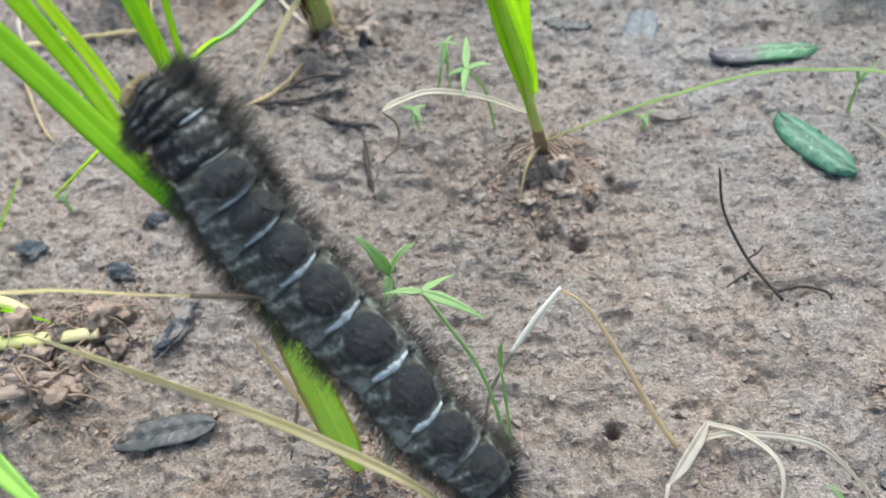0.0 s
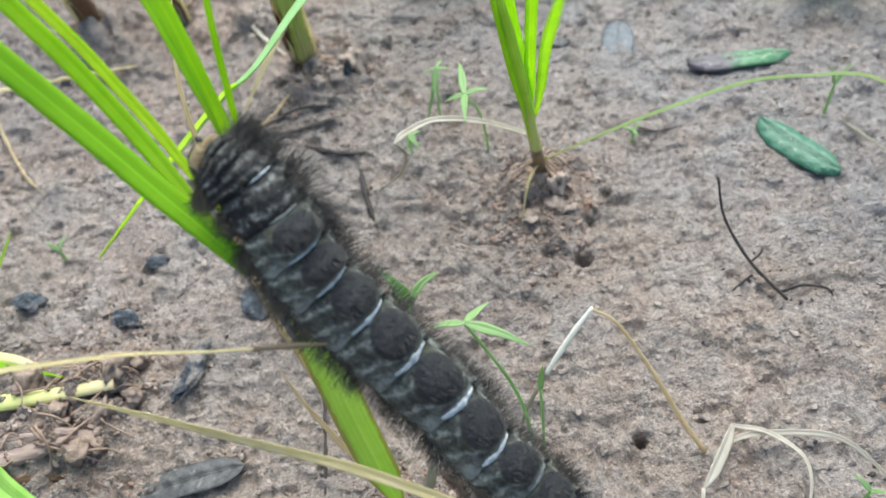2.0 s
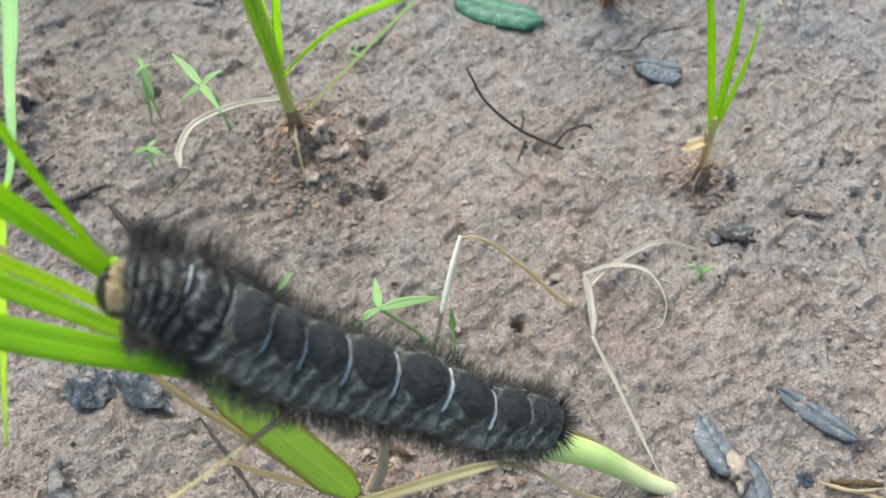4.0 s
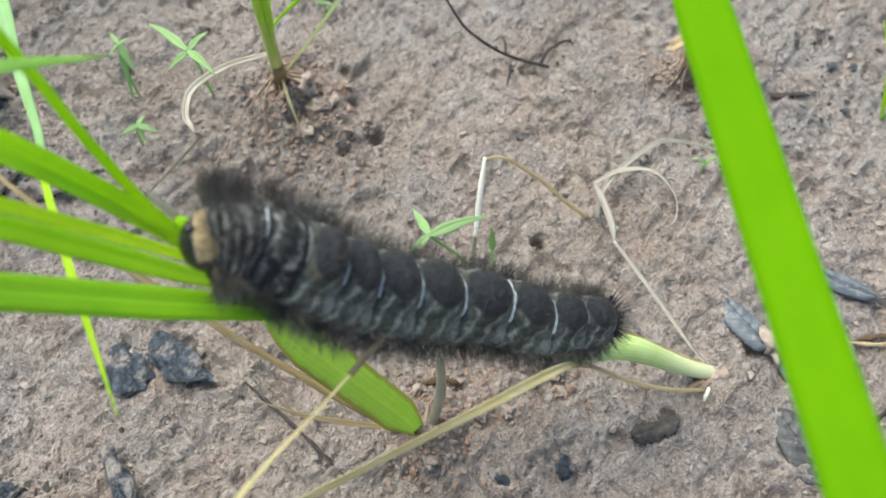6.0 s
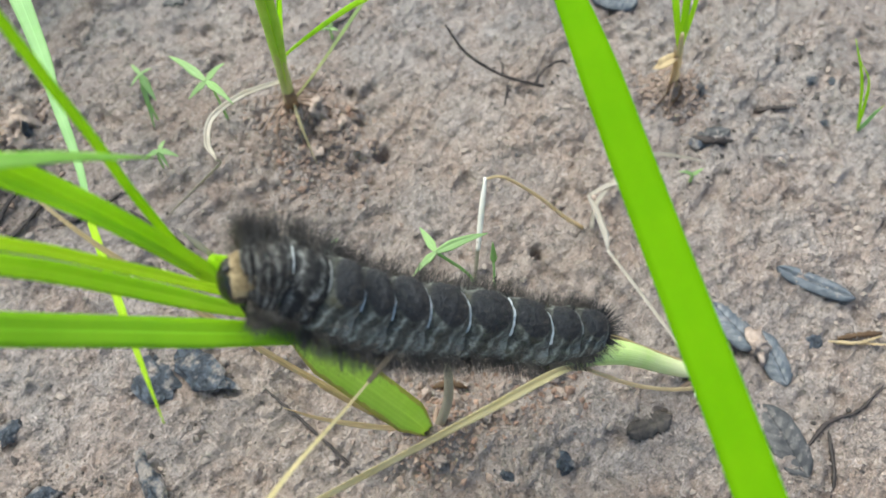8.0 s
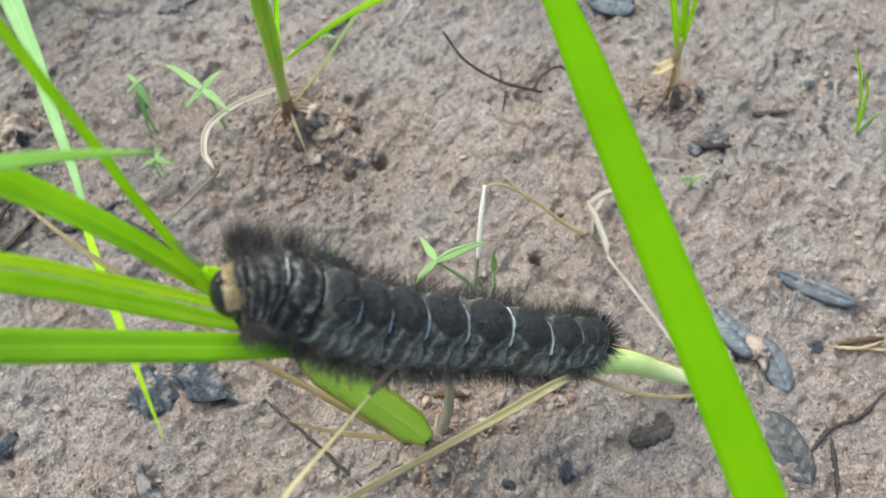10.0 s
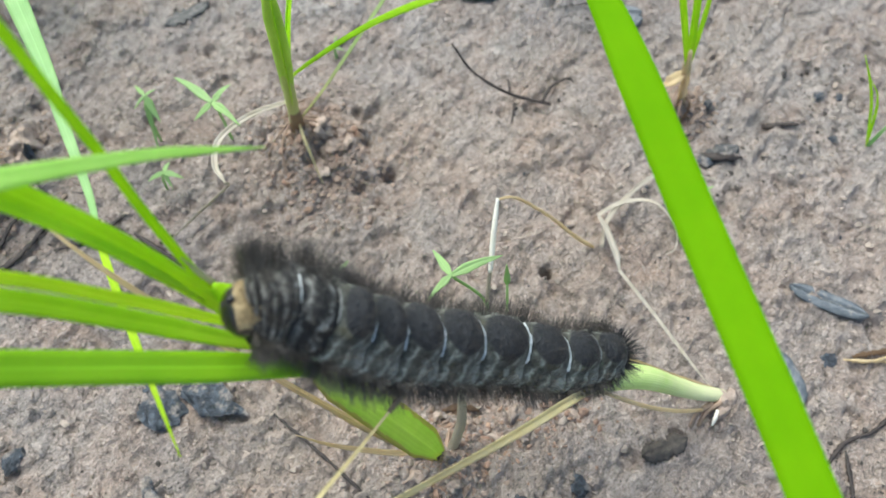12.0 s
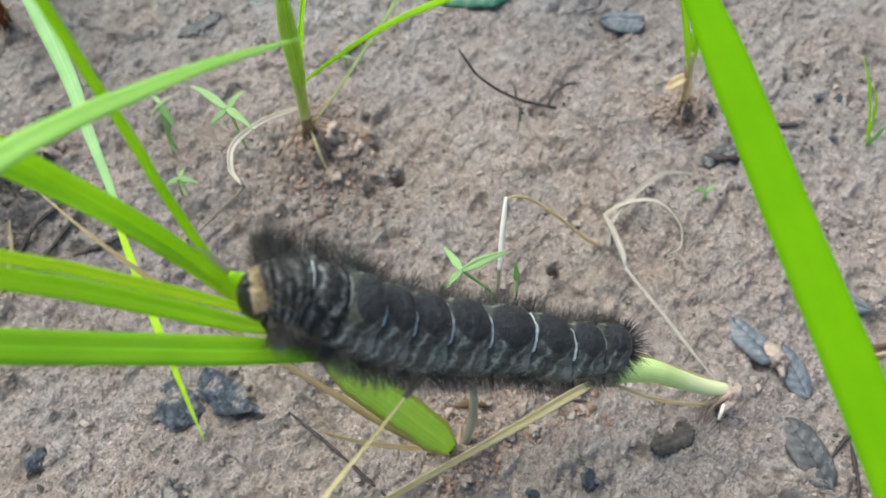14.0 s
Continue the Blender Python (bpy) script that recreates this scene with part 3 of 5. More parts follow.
def scatter(name, count, sizes, mat, label, category, seed, spots=None, shape=BALL1):
    """Countless small bits strewn over the soil, joined in one mesh."""
    rng = np.random.default_rng(seed)
    v0, f0 = np.array(shape[0]), np.array(shape[1])
    if spots:
        pick = np.array(spots)[rng.integers(len(spots), size=count)]
        xy = rng.normal(pick[:, :2], pick[:, 2:3])
    else:
        xy = np.stack([rng.uniform(-150, 112, count), rng.uniform(-25, 205, count)], -1)
    heights = ground_height(xy[:, 0], xy[:, 1])
    verts, faces = [], []
    for k in range(count):
        r = sizes[0] * (sizes[1] / sizes[0]) ** (rng.random() ** 2.2)
        q = v0 * (1 + rng.normal(0, 0.24, (len(v0), 1))) * r * (rng.uniform(0.7, 1.5), rng.uniform(0.6, 1.1), rng.uniform(0.35, 0.8))
        m = np.array(Euler((rng.normal(0, 0.5), rng.normal(0, 0.5), rng.uniform(0, 6.3))).to_matrix())
        verts.append(q @ m.T + (xy[k, 0], xy[k, 1], heights[k] + r * rng.uniform(-0.2, 0.3)))
        faces.append(f0 + k * len(v0))
    single(name, (np.concatenate(verts), np.concatenate(faces)), mat, (0, 0, 0), label, category, kind="stuff", smooth=False)


build_ground()


# ---------------------------------------------------------------- the caterpillar
FOOT = (3.0, 16.0, 2.0)
BACK = [(-42.5, 59.9, 71.7), (-41.4, 59.0, 71.7), (-40.1, 58.0, 70.5), (-38.5, 57.1, 68.4), (-36.6, 54.4, 65.1), (-34.6, 52.5, 61.6), (-32.5, 50.7, 58.2),
        (-29.3, 48.4, 54.1), (-25.5, 45.6, 48.9), (-21.0, 41.9, 44.0), (-17.5, 38.1, 39.1), (-13.4, 35.8, 35.4), (-10.4, 33.0, 33.0)]
GIRTH = [2.9, 3.5, 3.9, 4.2, 4.45, 4.65, 4.75, 4.8, 4.7, 4.55, 4.3, 3.9, 3.2]
DORSAL = unit(np.array([-0.18, 0.15, 1.0]))


def hairs(strands):
    """Tapered hairs: each a root, a direction, the direction of its tip, a length and a thickness."""
    hv, hf = [], []
    for p, d, tip, length, thick in strands:
        s1 = unit(np.cross(d, (0.31, 0.17, 0.93)))
        s2 = np.cross(d, s1)
        b, q = len(hv), p + d * length * 0.55
        for at, w in ((p, thick), (q, thick * 0.7)):
            for g in range(3):
                hv.append(at + (s1 * math.cos(2.094 * g) + s2 * math.sin(2.094 * g)) * w)
        hv.append(q + tip * length * 0.45)
        for g in range(3):
            g2 = (g + 1) % 3
            hf += [(b + g, b + g2, b + 3 + g2, b + 3 + g), (b + 3 + g, b + 3 + g2, b + 6)]
    return np.array(hv), hf


def caterpillar():
    root = thing("caterpillar", FOOT, "large dark hairy caterpillar with white bands, climbing a leaning grass stem", "caterpillar")
    back = np.array(BACK)
    axis = unit(np.gradient(back, axis=0))
    up = unit(DORSAL - axis * (axis @ DORSAL)[:, None])
    girth = np.array(GIRTH)
    mid = back - up * girth[:, None] * 0.97
    n, sides = 25, 56
    rng = np.random.default_rng(5)

    def ring(k, u):
        """Centre, axis, up, side and radius at u of the way from joint k to the next."""
        base = mid[k] * (1 - u) + mid[k + 1] * u
        ax = unit(axis[k] * (1 - u) + axis[k + 1] * u)
        w = unit(up[k] * (1 - u) + up[k + 1] * u)
        w = unit(w - ax * (w @ ax))
        return base, ax, w, np.cross(ax, w), girth[k] * (1 - u) + girth[k + 1] * u

    def surface(k, u, a, swell=1.0):
        """Place and normal on segment k: a is the angle from the back, in half turns (-1 to 1)."""
        c, ax, w, s, r = ring(k, u)
        th = a * math.pi
        bulge = 0.88 + 0.09 * max(math.sin(math.pi * min(max(u, 0), 1)), 0) ** 0.55
        pad = (0.36 if k > 3 else 0.05) * math.exp(-(abs(a) / 0.20) ** 2.6) * max(math.sin(math.pi * min(max(u, 0), 1)), 0) ** 0.65
        groove = -0.07 * math.exp(-((abs(a) - 0.27) / 0.05) ** 2)
        lobe = 0.07 * math.exp(-((abs(a) - 0.42) / 0.09) ** 2)
        fold = 0.022 * math.sin(15.0 * u + 6.0 * abs(a) + 2.5) * math.exp(-((abs(a) - 0.44) / 0.15) ** 2) if k > 3 else 0.0
        d = math.cos(th) * w * 0.97 + math.sin(th) * s
        rr = r * (bulge + pad + groove + lobe + fold) * swell
        place = c + d * rr
        rr *= 1 + 0.03 * noise.noise(Vector(place) * 1.3) + 0.015 * noise.noise(Vector(place) * 4.0)
        return c + d * rr, d

    for k in range(len(back) - 1):
        front = k < 4
        us = np.linspace(-0.04, 1.04, n)
        angles = np.linspace(-1, 1, sides, endpoint=False)
        verts, turn, run = [], [], []
        for u in us:
            for a in angles:
                verts.append(surface(k, u, a)[0])
                turn.append(a)
                run.append(u)
        c0, c1 = ring(k, us[0])[0], ring(k, us[-1])[0]
        verts += [c0, c1]
        turn += [1, 1]
        run += [0, 1]
        faces = []
        for i in range(n - 1):
            for j in range(sides):
                j2 = (j + 1) % sides
                faces.append((i * sides + j, (i + 1) * sides + j, (i + 1) * sides + j2, i * sides + j2))
        for j in range(sides):
            j2 = (j + 1) % sides
            faces.append((n * sides, j, j2))
            faces.append((n * sides + 1, (n - 1) * sides + j2, (n - 1) * sides + j))
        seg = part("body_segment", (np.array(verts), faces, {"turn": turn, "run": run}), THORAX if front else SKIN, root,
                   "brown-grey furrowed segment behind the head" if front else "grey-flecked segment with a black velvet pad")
        # the pale band at the joint behind the segment
        if 1 < k < len(back) - 2:
            span = {2: (-0.16, 0.08, 0.44), 3: (-0.16, 0.12, 0.30), 4: (-0.10, 0.18, 0.36), 5: (-0.13, 0.19, 0.44), 10: (-0.16, 0.14, 0.34)}.get(k, (-0.15, 0.21, 0.52))
            white = k == 2 or 4 <= k <= 9
            m = 22
            aa = np.linspace(span[0], span[1], m)
            bv, bf = [], []
            for q, a in enumerate(aa):
                f = q / (m - 1)
                wide = span[2] * math.sin(math.pi * min(max(f, 0.04), 0.96)) ** 0.6 / 4.5 * (1 + 0.15 * math.sin(q * 0.7 + k)) * rng.uniform(0.65, 1.2)
                bow = 0.90 + 0.09 * math.cos(a * 6)
                for du, lift in ((-wide, 0.97), (-0.5 * wide, 1.06), (0.5 * wide, 1.06), (wide, 0.97)):
                    bv.append(surface(k, bow + du, a, lift)[0])
            for q in range(m - 1):
                for j in range(3):
                    bf.append((q * 4 + j, (q + 1) * 4 + j, (q + 1) * 4 + j + 1, q * 4 + j + 1))
            part("pale_band", (np.array(bv), bf), BAND if white else FADED_BAND, seg, "thin white crescent band" if white else "dull grey crescent band")
        # the hairs of the segment: a nap combed over the back, and tufts that stand out round the sides
        nap, tufts, light = [], [], []
        for _ in range(30 if front else 300):
            u, a = rng.uniform(0.06, 0.66), rng.uniform(-0.20, 0.16)
            p, d = surface(k, u, a, 0.99)
            fan = np.cross(axis[k], d) * (a / 0.26 + rng.normal(0, 0.15))
            d = unit(0.26 * d + axis[k] * 0.55 - fan * 0.55 + rng.normal(0, 0.10, 3))
            (nap if rng.random() < 0.55 else tufts).append((p, d, unit(d + 0.35 * axis[k]), rng.uniform(0.5, 1.2), rng.uniform(0.018, 0.034)))
        for a0 in (-0.66, -0.56, -0.46, -0.37, -0.29, 0.45, 0.54, 0.61, 0.68):
            edge = a0 < -0.3 or a0 > 0.47
            for u0 in ((0.3, 0.75) if front else (0.22, 0.52, 0.82)):
                u0 += rng.normal(0, 0.06)
                p0, d0 = surface(k, u0, a0 + rng.normal(0, 0.015), 0.95)
                lean = rng.normal(-0.05 if front else 0.25, 0.15)
                core = unit(d0 + axis[k] * lean + np.array([0, 0, 0.10]))
                for _ in range(34 if edge else 22):
                    p, d = surface(k, u0 + rng.normal(0, 0.10), a0 + rng.normal(0, 0.022), 0.98)
                    d = unit(core + (p - p0) * 0.25 + rng.normal(0, 0.26, 3))
                    if front:
                        length = rng.uniform(2.0, 4.3) if a0 < -0.25 else rng.uniform(1.3, 2.9) * (0.6 if k < 2 else 1.0)
                    else:
                        length = (rng.uniform(1.7, 3.7 - 0.1 * (k - 4)) if a0 < 0 or a0 > 0.5 else rng.uniform(0.8, 1.8)) if edge else rng.uniform(0.8, 1.9)
                    strand = (p, d, unit(d + axis[k] * 0.2 + rng.normal(0, 0.12, 3)), length, rng.uniform(0.020, 0.040))
                    (light if rng.random() < (0.22 if front else 0.10) else tufts).append(strand)
        if front:
            for _ in range(80 if k < 2 else 0):
                p, d = surface(k, rng.uniform(0.1, 1), rng.uniform(-0.32, 0.3), 0.98)
                d = unit(d + axis[k] * rng.normal(0.1, 0.2) + rng.normal(0, 0.2, 3))
                tufts.append((p, d, d, rng.uniform(1.2, 2.6), rng.uniform(0.016, 0.03)))
            for _ in range(46):
                p, d = surface(k, rng.uniform(0, 1), rng.uniform(-0.36, -0.06), 0.98)
                d = unit(d + 0.8 * surface(k, 0.5, -0.4)[1] + rng.normal(0, 0.16, 3))
                light.append((p, d, d, rng.uniform(1.2, 2.4), rng.uniform(0.016, 0.028)))
            for _ in range(24):
                p, d = surface(k, rng.uniform(0, 1), rng.uniform(-0.3, 0.45), 0.99)
                d = unit(0.6 * d + axis[k] * rng.normal(0.3, 0.3) + np.cross(axis[k], d) * rng.normal(0, 0.5))
                light.append((p, d, unit(d + 0.3 * axis[k]), rng.uniform(0.8, 1.8), rng.uniform(0.018, 0.03)))
        if not front:
            for _ in range(90):
                p, d = surface(k, rng.uniform(0, 1), rng.uniform(0.26, 0.5), 0.99)
                d = unit(0.45 * d + axis[k] * rng.normal(0.4, 0.25) - np.cross(axis[k], d) * rng.uniform(0.2, 0.9))
                tufts.append((p, d, unit(d + 0.3 * axis[k]), rng.uniform(0.5, 1.3), rng.uniform(0.016, 0.032)))
            for _ in range(26):
                p, d = surface(k, rng.normal(0.97, 0.03), rng.normal(-0.2, 0.015), 0.97)
                nap.append((p, unit(d + rng.normal(0, 0.18, 3)), d, rng.uniform(0.8, 1.5), 0.035))
        for name, strands, mat in (("crest_hair", nap, HAIR), ("fringe_hair", tufts, FRINGE), ("grey_hair", light, PALE_HAIR)):
            part(name, hairs(strands), mat, seg, "", False)["kind"] = "stuff"
    # the end of the body
    v, f = BALL3
    ax, w = axis[-1], up[-1]
    s = np.cross(ax, w)
    end = v @ np.array([ax * 1.9, s * 2.6, w * 2.5]) + mid[-1] + w * 0.15
    part("tail_end", (end, f, {"turn": np.full(len(v), 0.1), "run": np.full(len(v), 0.5)}), SKIN, root, "blunt black tail end")
    strands = []
    for _ in range(700):
        d = unit(ax * rng.uniform(-0.5, 1.2) + s * rng.normal(0, 0.8) + w * rng.normal(0.2, 0.8))
        strands.append((mid[-1] + d * 2.2, d, unit(d + 0.2 * ax), rng.uniform(1.4, 3.1), rng.uniform(0.022, 0.040)))
    part("tail_hair", hairs(strands), HAIR, root, "", False)["kind"] = "stuff"
    # the head: a dark glossy shell with a tan plate on top
    v, f = BALL5
    ax, w = axis[0], up[0]
    ax = unit(ax - 0.15 * w)
    w = unit(w - ax * (w @ ax))
    s = np.cross(ax, w)
    at = mid[0] - ax * 0.15 + w * 0.3 + np.array([-0.74, -0.07, -0.3])
    shape = np.array([-ax * 2.2, s * 2.5, w * 2.6])
    head = part("head", (v @ shape + at, f), HEAD, root, "glossy black head capsule")
    keep = [face for face in f if -0.75 < np.mean(v[face], axis=0)[0] < 0.3 and np.mean(v[face], axis=0)[2] > 0.05 and abs(np.mean(v[face], axis=0)[1]) < 0.9]
    used = sorted({i for face in keep for i in face})
    at_new = {i: k for k, i in enumerate(used)}
    shell = np.concatenate([v[used] * 1.06, v[used] * 0.97]) @ shape + at
    m = len(used)
    faces = [[at_new[i] for i in face] for face in keep] + [[at_new[i] + m for i in face][::-1] for face in keep]
    part("face_plate", (shell, faces), FACE, head, "tan velvety plate on top of the head")
    hv, hf = [], []
    for _ in range(260):
        q = unit(np.array([rng.uniform(-0.4, 0.36), rng.uniform(-1.0, 1.0), 0.75]))
        p = (q * 1.05) @ shape + at
        out = unit(q @ shape)
        d = unit(ax * 1.0 + 0.25 * out + s * rng.normal(0, 0.18))
        s1 = unit(np.cross(d, out))
        b = len(hv)
        hv += [p - s1 * 0.06, p + s1 * 0.06, p + out * 0.07, p + d * rng.uniform(0.5, 1.0)]
        hf += [(b, b + 1, b + 3), (b + 1, b + 2, b + 3), (b + 2, b, b + 3)]
    part("face_hair", (np.array(hv), hf), FACE, head, "short tan hairs combed backward", False)["kind"] = "stuff"
    v, f = BALL3
    notch = v @ np.array([-ax * 0.55, s * 0.28, w * 0.45]) + at + (-ax * 1.0 + w * 2.5)
    part("face_notch", (notch, f), HEAD, head, "black notch in the tan plate")
    v, f = BALL3
    for sg in (-1, 1):
        jaw = v @ np.array([-ax * 0.7, s * 0.5, w * 0.7]) + at - ax * 1.3 + s * sg * 0.8 - w * 1.3
        part("jaw", (jaw, f), HEAD, head)
    return root


# ---------------------------------------------------------------- grasses
def main_grass():
    root = thing("grass_plant", FOOT, "bright green grass plant leaning over, with the caterpillar on its stem", "grass")
    part("culm", tube([(5.0, 17.9, 1.6), (1.6, 21.6, 4.9), (-1.4, 25.2, 8.8), (-7.1, 30.5, 17.3), (-17.6, 38.2, 26.8), (-25.5, 45.6, 37.5), (-32.5, 51, 47.5), (-38, 57.5, 55.5), (-40.6, 62.4, 58.6)], [1.15, 1.6, 1.95, 2.15, 2.0, 1.8, 1.7, 1.6, 1.5], 54, 12, 0.8, rough=0.01), SHEATH, root, "pale green stem wrapped in leaf sheaths")
    part("dead_sheath", blade([(4.4, 19.4, 2.4), (-1.4, 27.2, 10.2), (-7.4, 34, 20.4), (-14, 40, 27)], 1.5, fold=0.5, foot=0.9, taper=0.7, seed=4), STRAW, root, "papery straw-coloured outer sheath")
    wide = part("blade", blade([(-42, 64.5, 60), (-42.9, 66.7, 63.4), (-44.3, 69.2, 69.8), (-45.9, 72.3, 75.3), (-47.5, 75.2, 79.6), (-49.1, 77.4, 83.9), (-52.6, 81.8, 93.9), (-57, 87, 106)], 2.5, face=(-0.35, -0.25, 0.9), fold=0.25, foot=0.8, taper=0.2, seed=1), GREEN, root)
    side = part("side_leaf", blade([(-43.6, 66.2, 64), (-45, 68.6, 70.2), (-46.8, 71.6, 75.6), (-48.6, 74.4, 79.9), (-50.4, 76.5, 84), (-54, 80.5, 93)], 1.0, face=(0.45, -0.75, 0.5), fold=0.4, foot=0.3, taper=0.3, seed=9), GREEN, root)
    slim = part("blade", blade([(-42.0, 67.1, 62.1), (-42.2, 68.6, 65.4), (-42.1, 70.0, 69.7), (-41.9, 71.6, 74.7), (-41.5, 73.1, 79.9), (-41.2, 75.3, 86.1), (-40.9, 77.0, 92.0), (-40.4, 80.8, 105)], 1.0, fold=0.6, foot=1.0, taper=0.2, seed=2), GREEN, root)
    part("leaf_sheath", tube([(-40.6, 62.4, 58.6), (-41.5, 64.0, 60.4), (-42.2, 65.4, 62.2), (-42.8, 66.5, 64.0)], [1.55, 1.55, 1.35, 0.5], 24, 14, 0.7, face=(-0.3, -0.3, 0.9), rough=0.01), GREEN, root, "bright green leaf sheath")
    part("ligule", blade([(-42.4, 67.0, 63.6), (-42.8, 68.2, 65.6), (-43.1, 69.2, 67.6)], 0.7, fold=0.5, foot=0.9, taper=0.6, n=14, seed=19), BLEACHED, root, "papery white ligule")
    loose = [
        part("blade", blade([(-41.9, 59.5, 61.0), (-44.8, 62.9, 64.2), (-47.9, 66.5, 68.3), (-50.6, 69.0, 72.2), (-53.1, 71.1, 76.2), (-55.5, 72.5, 80.1), (-57.9, 74.0, 83.9), (-63.9, 77.6, 93.8)], 1.3, face=(0.3, -0.45, 0.85), fold=0.4, taper=0.25, seed=3), YELLOWGREEN, root),
        part("blade", blade([(-42.6, 58, 60.5), (-45.8, 61.6, 63.8), (-49.0, 65.2, 67.9), (-51.7, 67.7, 71.9), (-54.2, 69.7, 75.9), (-56.6, 71.1, 79.8), (-59.0, 72.6, 83.6), (-65, 76.2, 93.5)], 2.0, face=(0.0, -0.55, 0.8), fold=0.35, taper=0.25, seed=5), GREEN, root),
        part("blade", blade([(-41, 54.8, 57), (-45.1, 57.7, 61.1), (-48.2, 59.9, 64.1), (-51.7, 62.4, 67.6), (-54.9, 64.5, 71.2), (-57.8, 66.1, 74.9), (-60.3, 67.3, 78.5), (-66.0, 70.1, 86.6), (-72, 73, 95)], 3.0, face=(-0.1, -0.35, 0.93), fold=0.1, foot=0.7, taper=0.2, seed=6), BROAD, root, "broad flat blade")]
    part("root_crown", lump((3.6, 17.0, 1.4), (4.4, 3.8, 3.4), 40, 91, jag=0.9, cut=4), CLOD, root, "pinkish root crown caked with clay")
    part("rootlet", tube([(1.8, 17.4, 2.9), (0.5, 17.0, 2.6), (-0.4, 16.7, 1.6)], [0.3, 0.34, 0.2], 12, 8, rough=0.12), WHITENED, root, "short white rootlet")
    for at in ((2.4, 18.6, 2.6), (5.0, 15.6, 1.2), (3.4, 17.6, 3.0), (6.4, 17.2, 1.6)):
        part("root", tube([at, (at[0] - 2.5, at[1] + 1.0, 1.9), (at[0] - 4.6, at[1] + 0.7, -0.4)], [0.5, 0.45, 0.3], 12, 7, rough=0.05, seed=int(at[0])), ROOT, root, "pale stub of root")
    return root, loose, slim, wide, side


def drooping_blade():
    root = thing("drooping_blade", (-8, 196, gz(-8, 196)), "long pale green grass blade arching over to a drying tip", "grass")
    part("blade", blade([(-8, 196, 0), (-10, 186, 24), (-17, 160, 46), (-33, 117, 51.5), (-38.5, 104.5, 52.5), (-43.5, 93, 53), (-47, 86, 54.5), (-52, 74, 56), (-58, 59, 57.5)], 11.0, fold=0.12, foot=0.9, taper=0.98, n=70, seed=8, fall=1.6), PALE, root)
    part("drying_tip", blade([(-45.5, 89, 53.9), (-47, 86, 54.7), (-52, 74, 56.2), (-58, 59, 57.7)], 0.95, fold=0.3, foot=0.8, taper=0.45, n=36, seed=28), YELLOWGREEN, root, "narrow yellowing tip")
    part("midrib", tube([(-8, 196, -0.3), (-10, 186, 23.7), (-17, 160, 45.6), (-33, 117, 51.1), (-38.5, 104.5, 52.1), (-43.5, 93, 52.6), (-47, 86, 54.1), (-52, 74, 55.6)], [0.45, 0.4, 0.3, 0.1], 50, 7), SHEATH, root, "paler midrib")
    return root


def low_plant():
    root = thing("bent_grass", (-32, 48, gz(-32, 48)), "grass shoot with one broad green blade and dry outer leaves", "grass")
    part("blade", blade([(-33.2, 47.6, 1.5), (-33.9, 48.9, 8), (-36.3, 53.4, 21), (-39.0, 59.5, 35), (-40.8, 63, 42)], 5.7, fold=0.18, foot=0.22, taper=0.2, seed=11), BLEACHING, root, "broad green blade, bleached at its foot")
    part("dry_blade", blade([(-33.5, 49, 0), (-36.3, 51.5, 7), (-41.0, 58, 27), (-44.5, 63, 42), (-48.4, 75, 56.5), (-49.9, 82.5, 62.5), (-50.3, 92, 66)], 0.85, fold=0.6, taper=0.3, n=60, seed=12), TAN, root, "long straw-coloured dead blade passing under the green ones")
    part("dry_sheath", blade([(-33.8, 48.2, 0.5), (-36.4, 51.6, 8.5), (-39.6, 56.2, 19), (-41.8, 59.4, 27)], 1.0, fold=0.6, foot=0.9, taper=0.4, wave=0.25, seed=18), STRAW, root, "frayed dry sheath along the green blade")
    part("dry_blade", blade([(-33, 50, 0), (-38, 53, 7), (-44, 58.5, 17), (-47, 62, 24)], 0.9, fold=0.6, taper=0.5, seed=13), TAN, root)
    part("dead_stalk", tube([(-32.0, 47.0, 0), (-28, 47.5, 9), (-25.5, 49.5, 20)], [0.9, 0.8, 0.6], 14, 8, rough=0.03), GREYSTEM, root)
    for k, (x, y) in enumerate(((-36, 45), (-29, 44), (-28, 50), (-34, 51))):
        part("root", tube([(-32, 47.5, 2.5), ((x - 32) / 2, (y + 47.5) / 2, 1.8), (x, y, gz(x, y) - 0.3)], [0.45, 0.35, 0.2], 12, 6, rough=0.08, seed=k), ROOT, root)
    return root


def dry_stem():
    """The dead leaf that runs from the foot of the grass under the body."""
    root = thing("dead_leaf_blade", (2, 16, 1), "long kinked straw-coloured dead leaf of the leaning grass", "dry leaf")
    part("stalk", tube([(1.4, 17.8, 1.8), (-5.2, 21.6, 10.8), (-11.4, 26.2, 20.3), (-15.5, 32.3, 25.8)], [0.34, 0.32, 0.34, 0.3], 24, 7, rough=0.05), TAN, root, "thin wiry stalk")
    loose = part("dry_blade", blade([(-15.2, 32, 25), (-18.5, 33.2, 31), (-23, 33.8, 38), (-32, 35.5, 47), (-41.5, 39.5, 47), (-52, 44, 46), (-66, 50, 44)], 1.2, fold=0.7, foot=0.4, taper=0.3, twist=1.1, wave=0.25, seed=15, n=60), YELLOWING, root)
    return loose


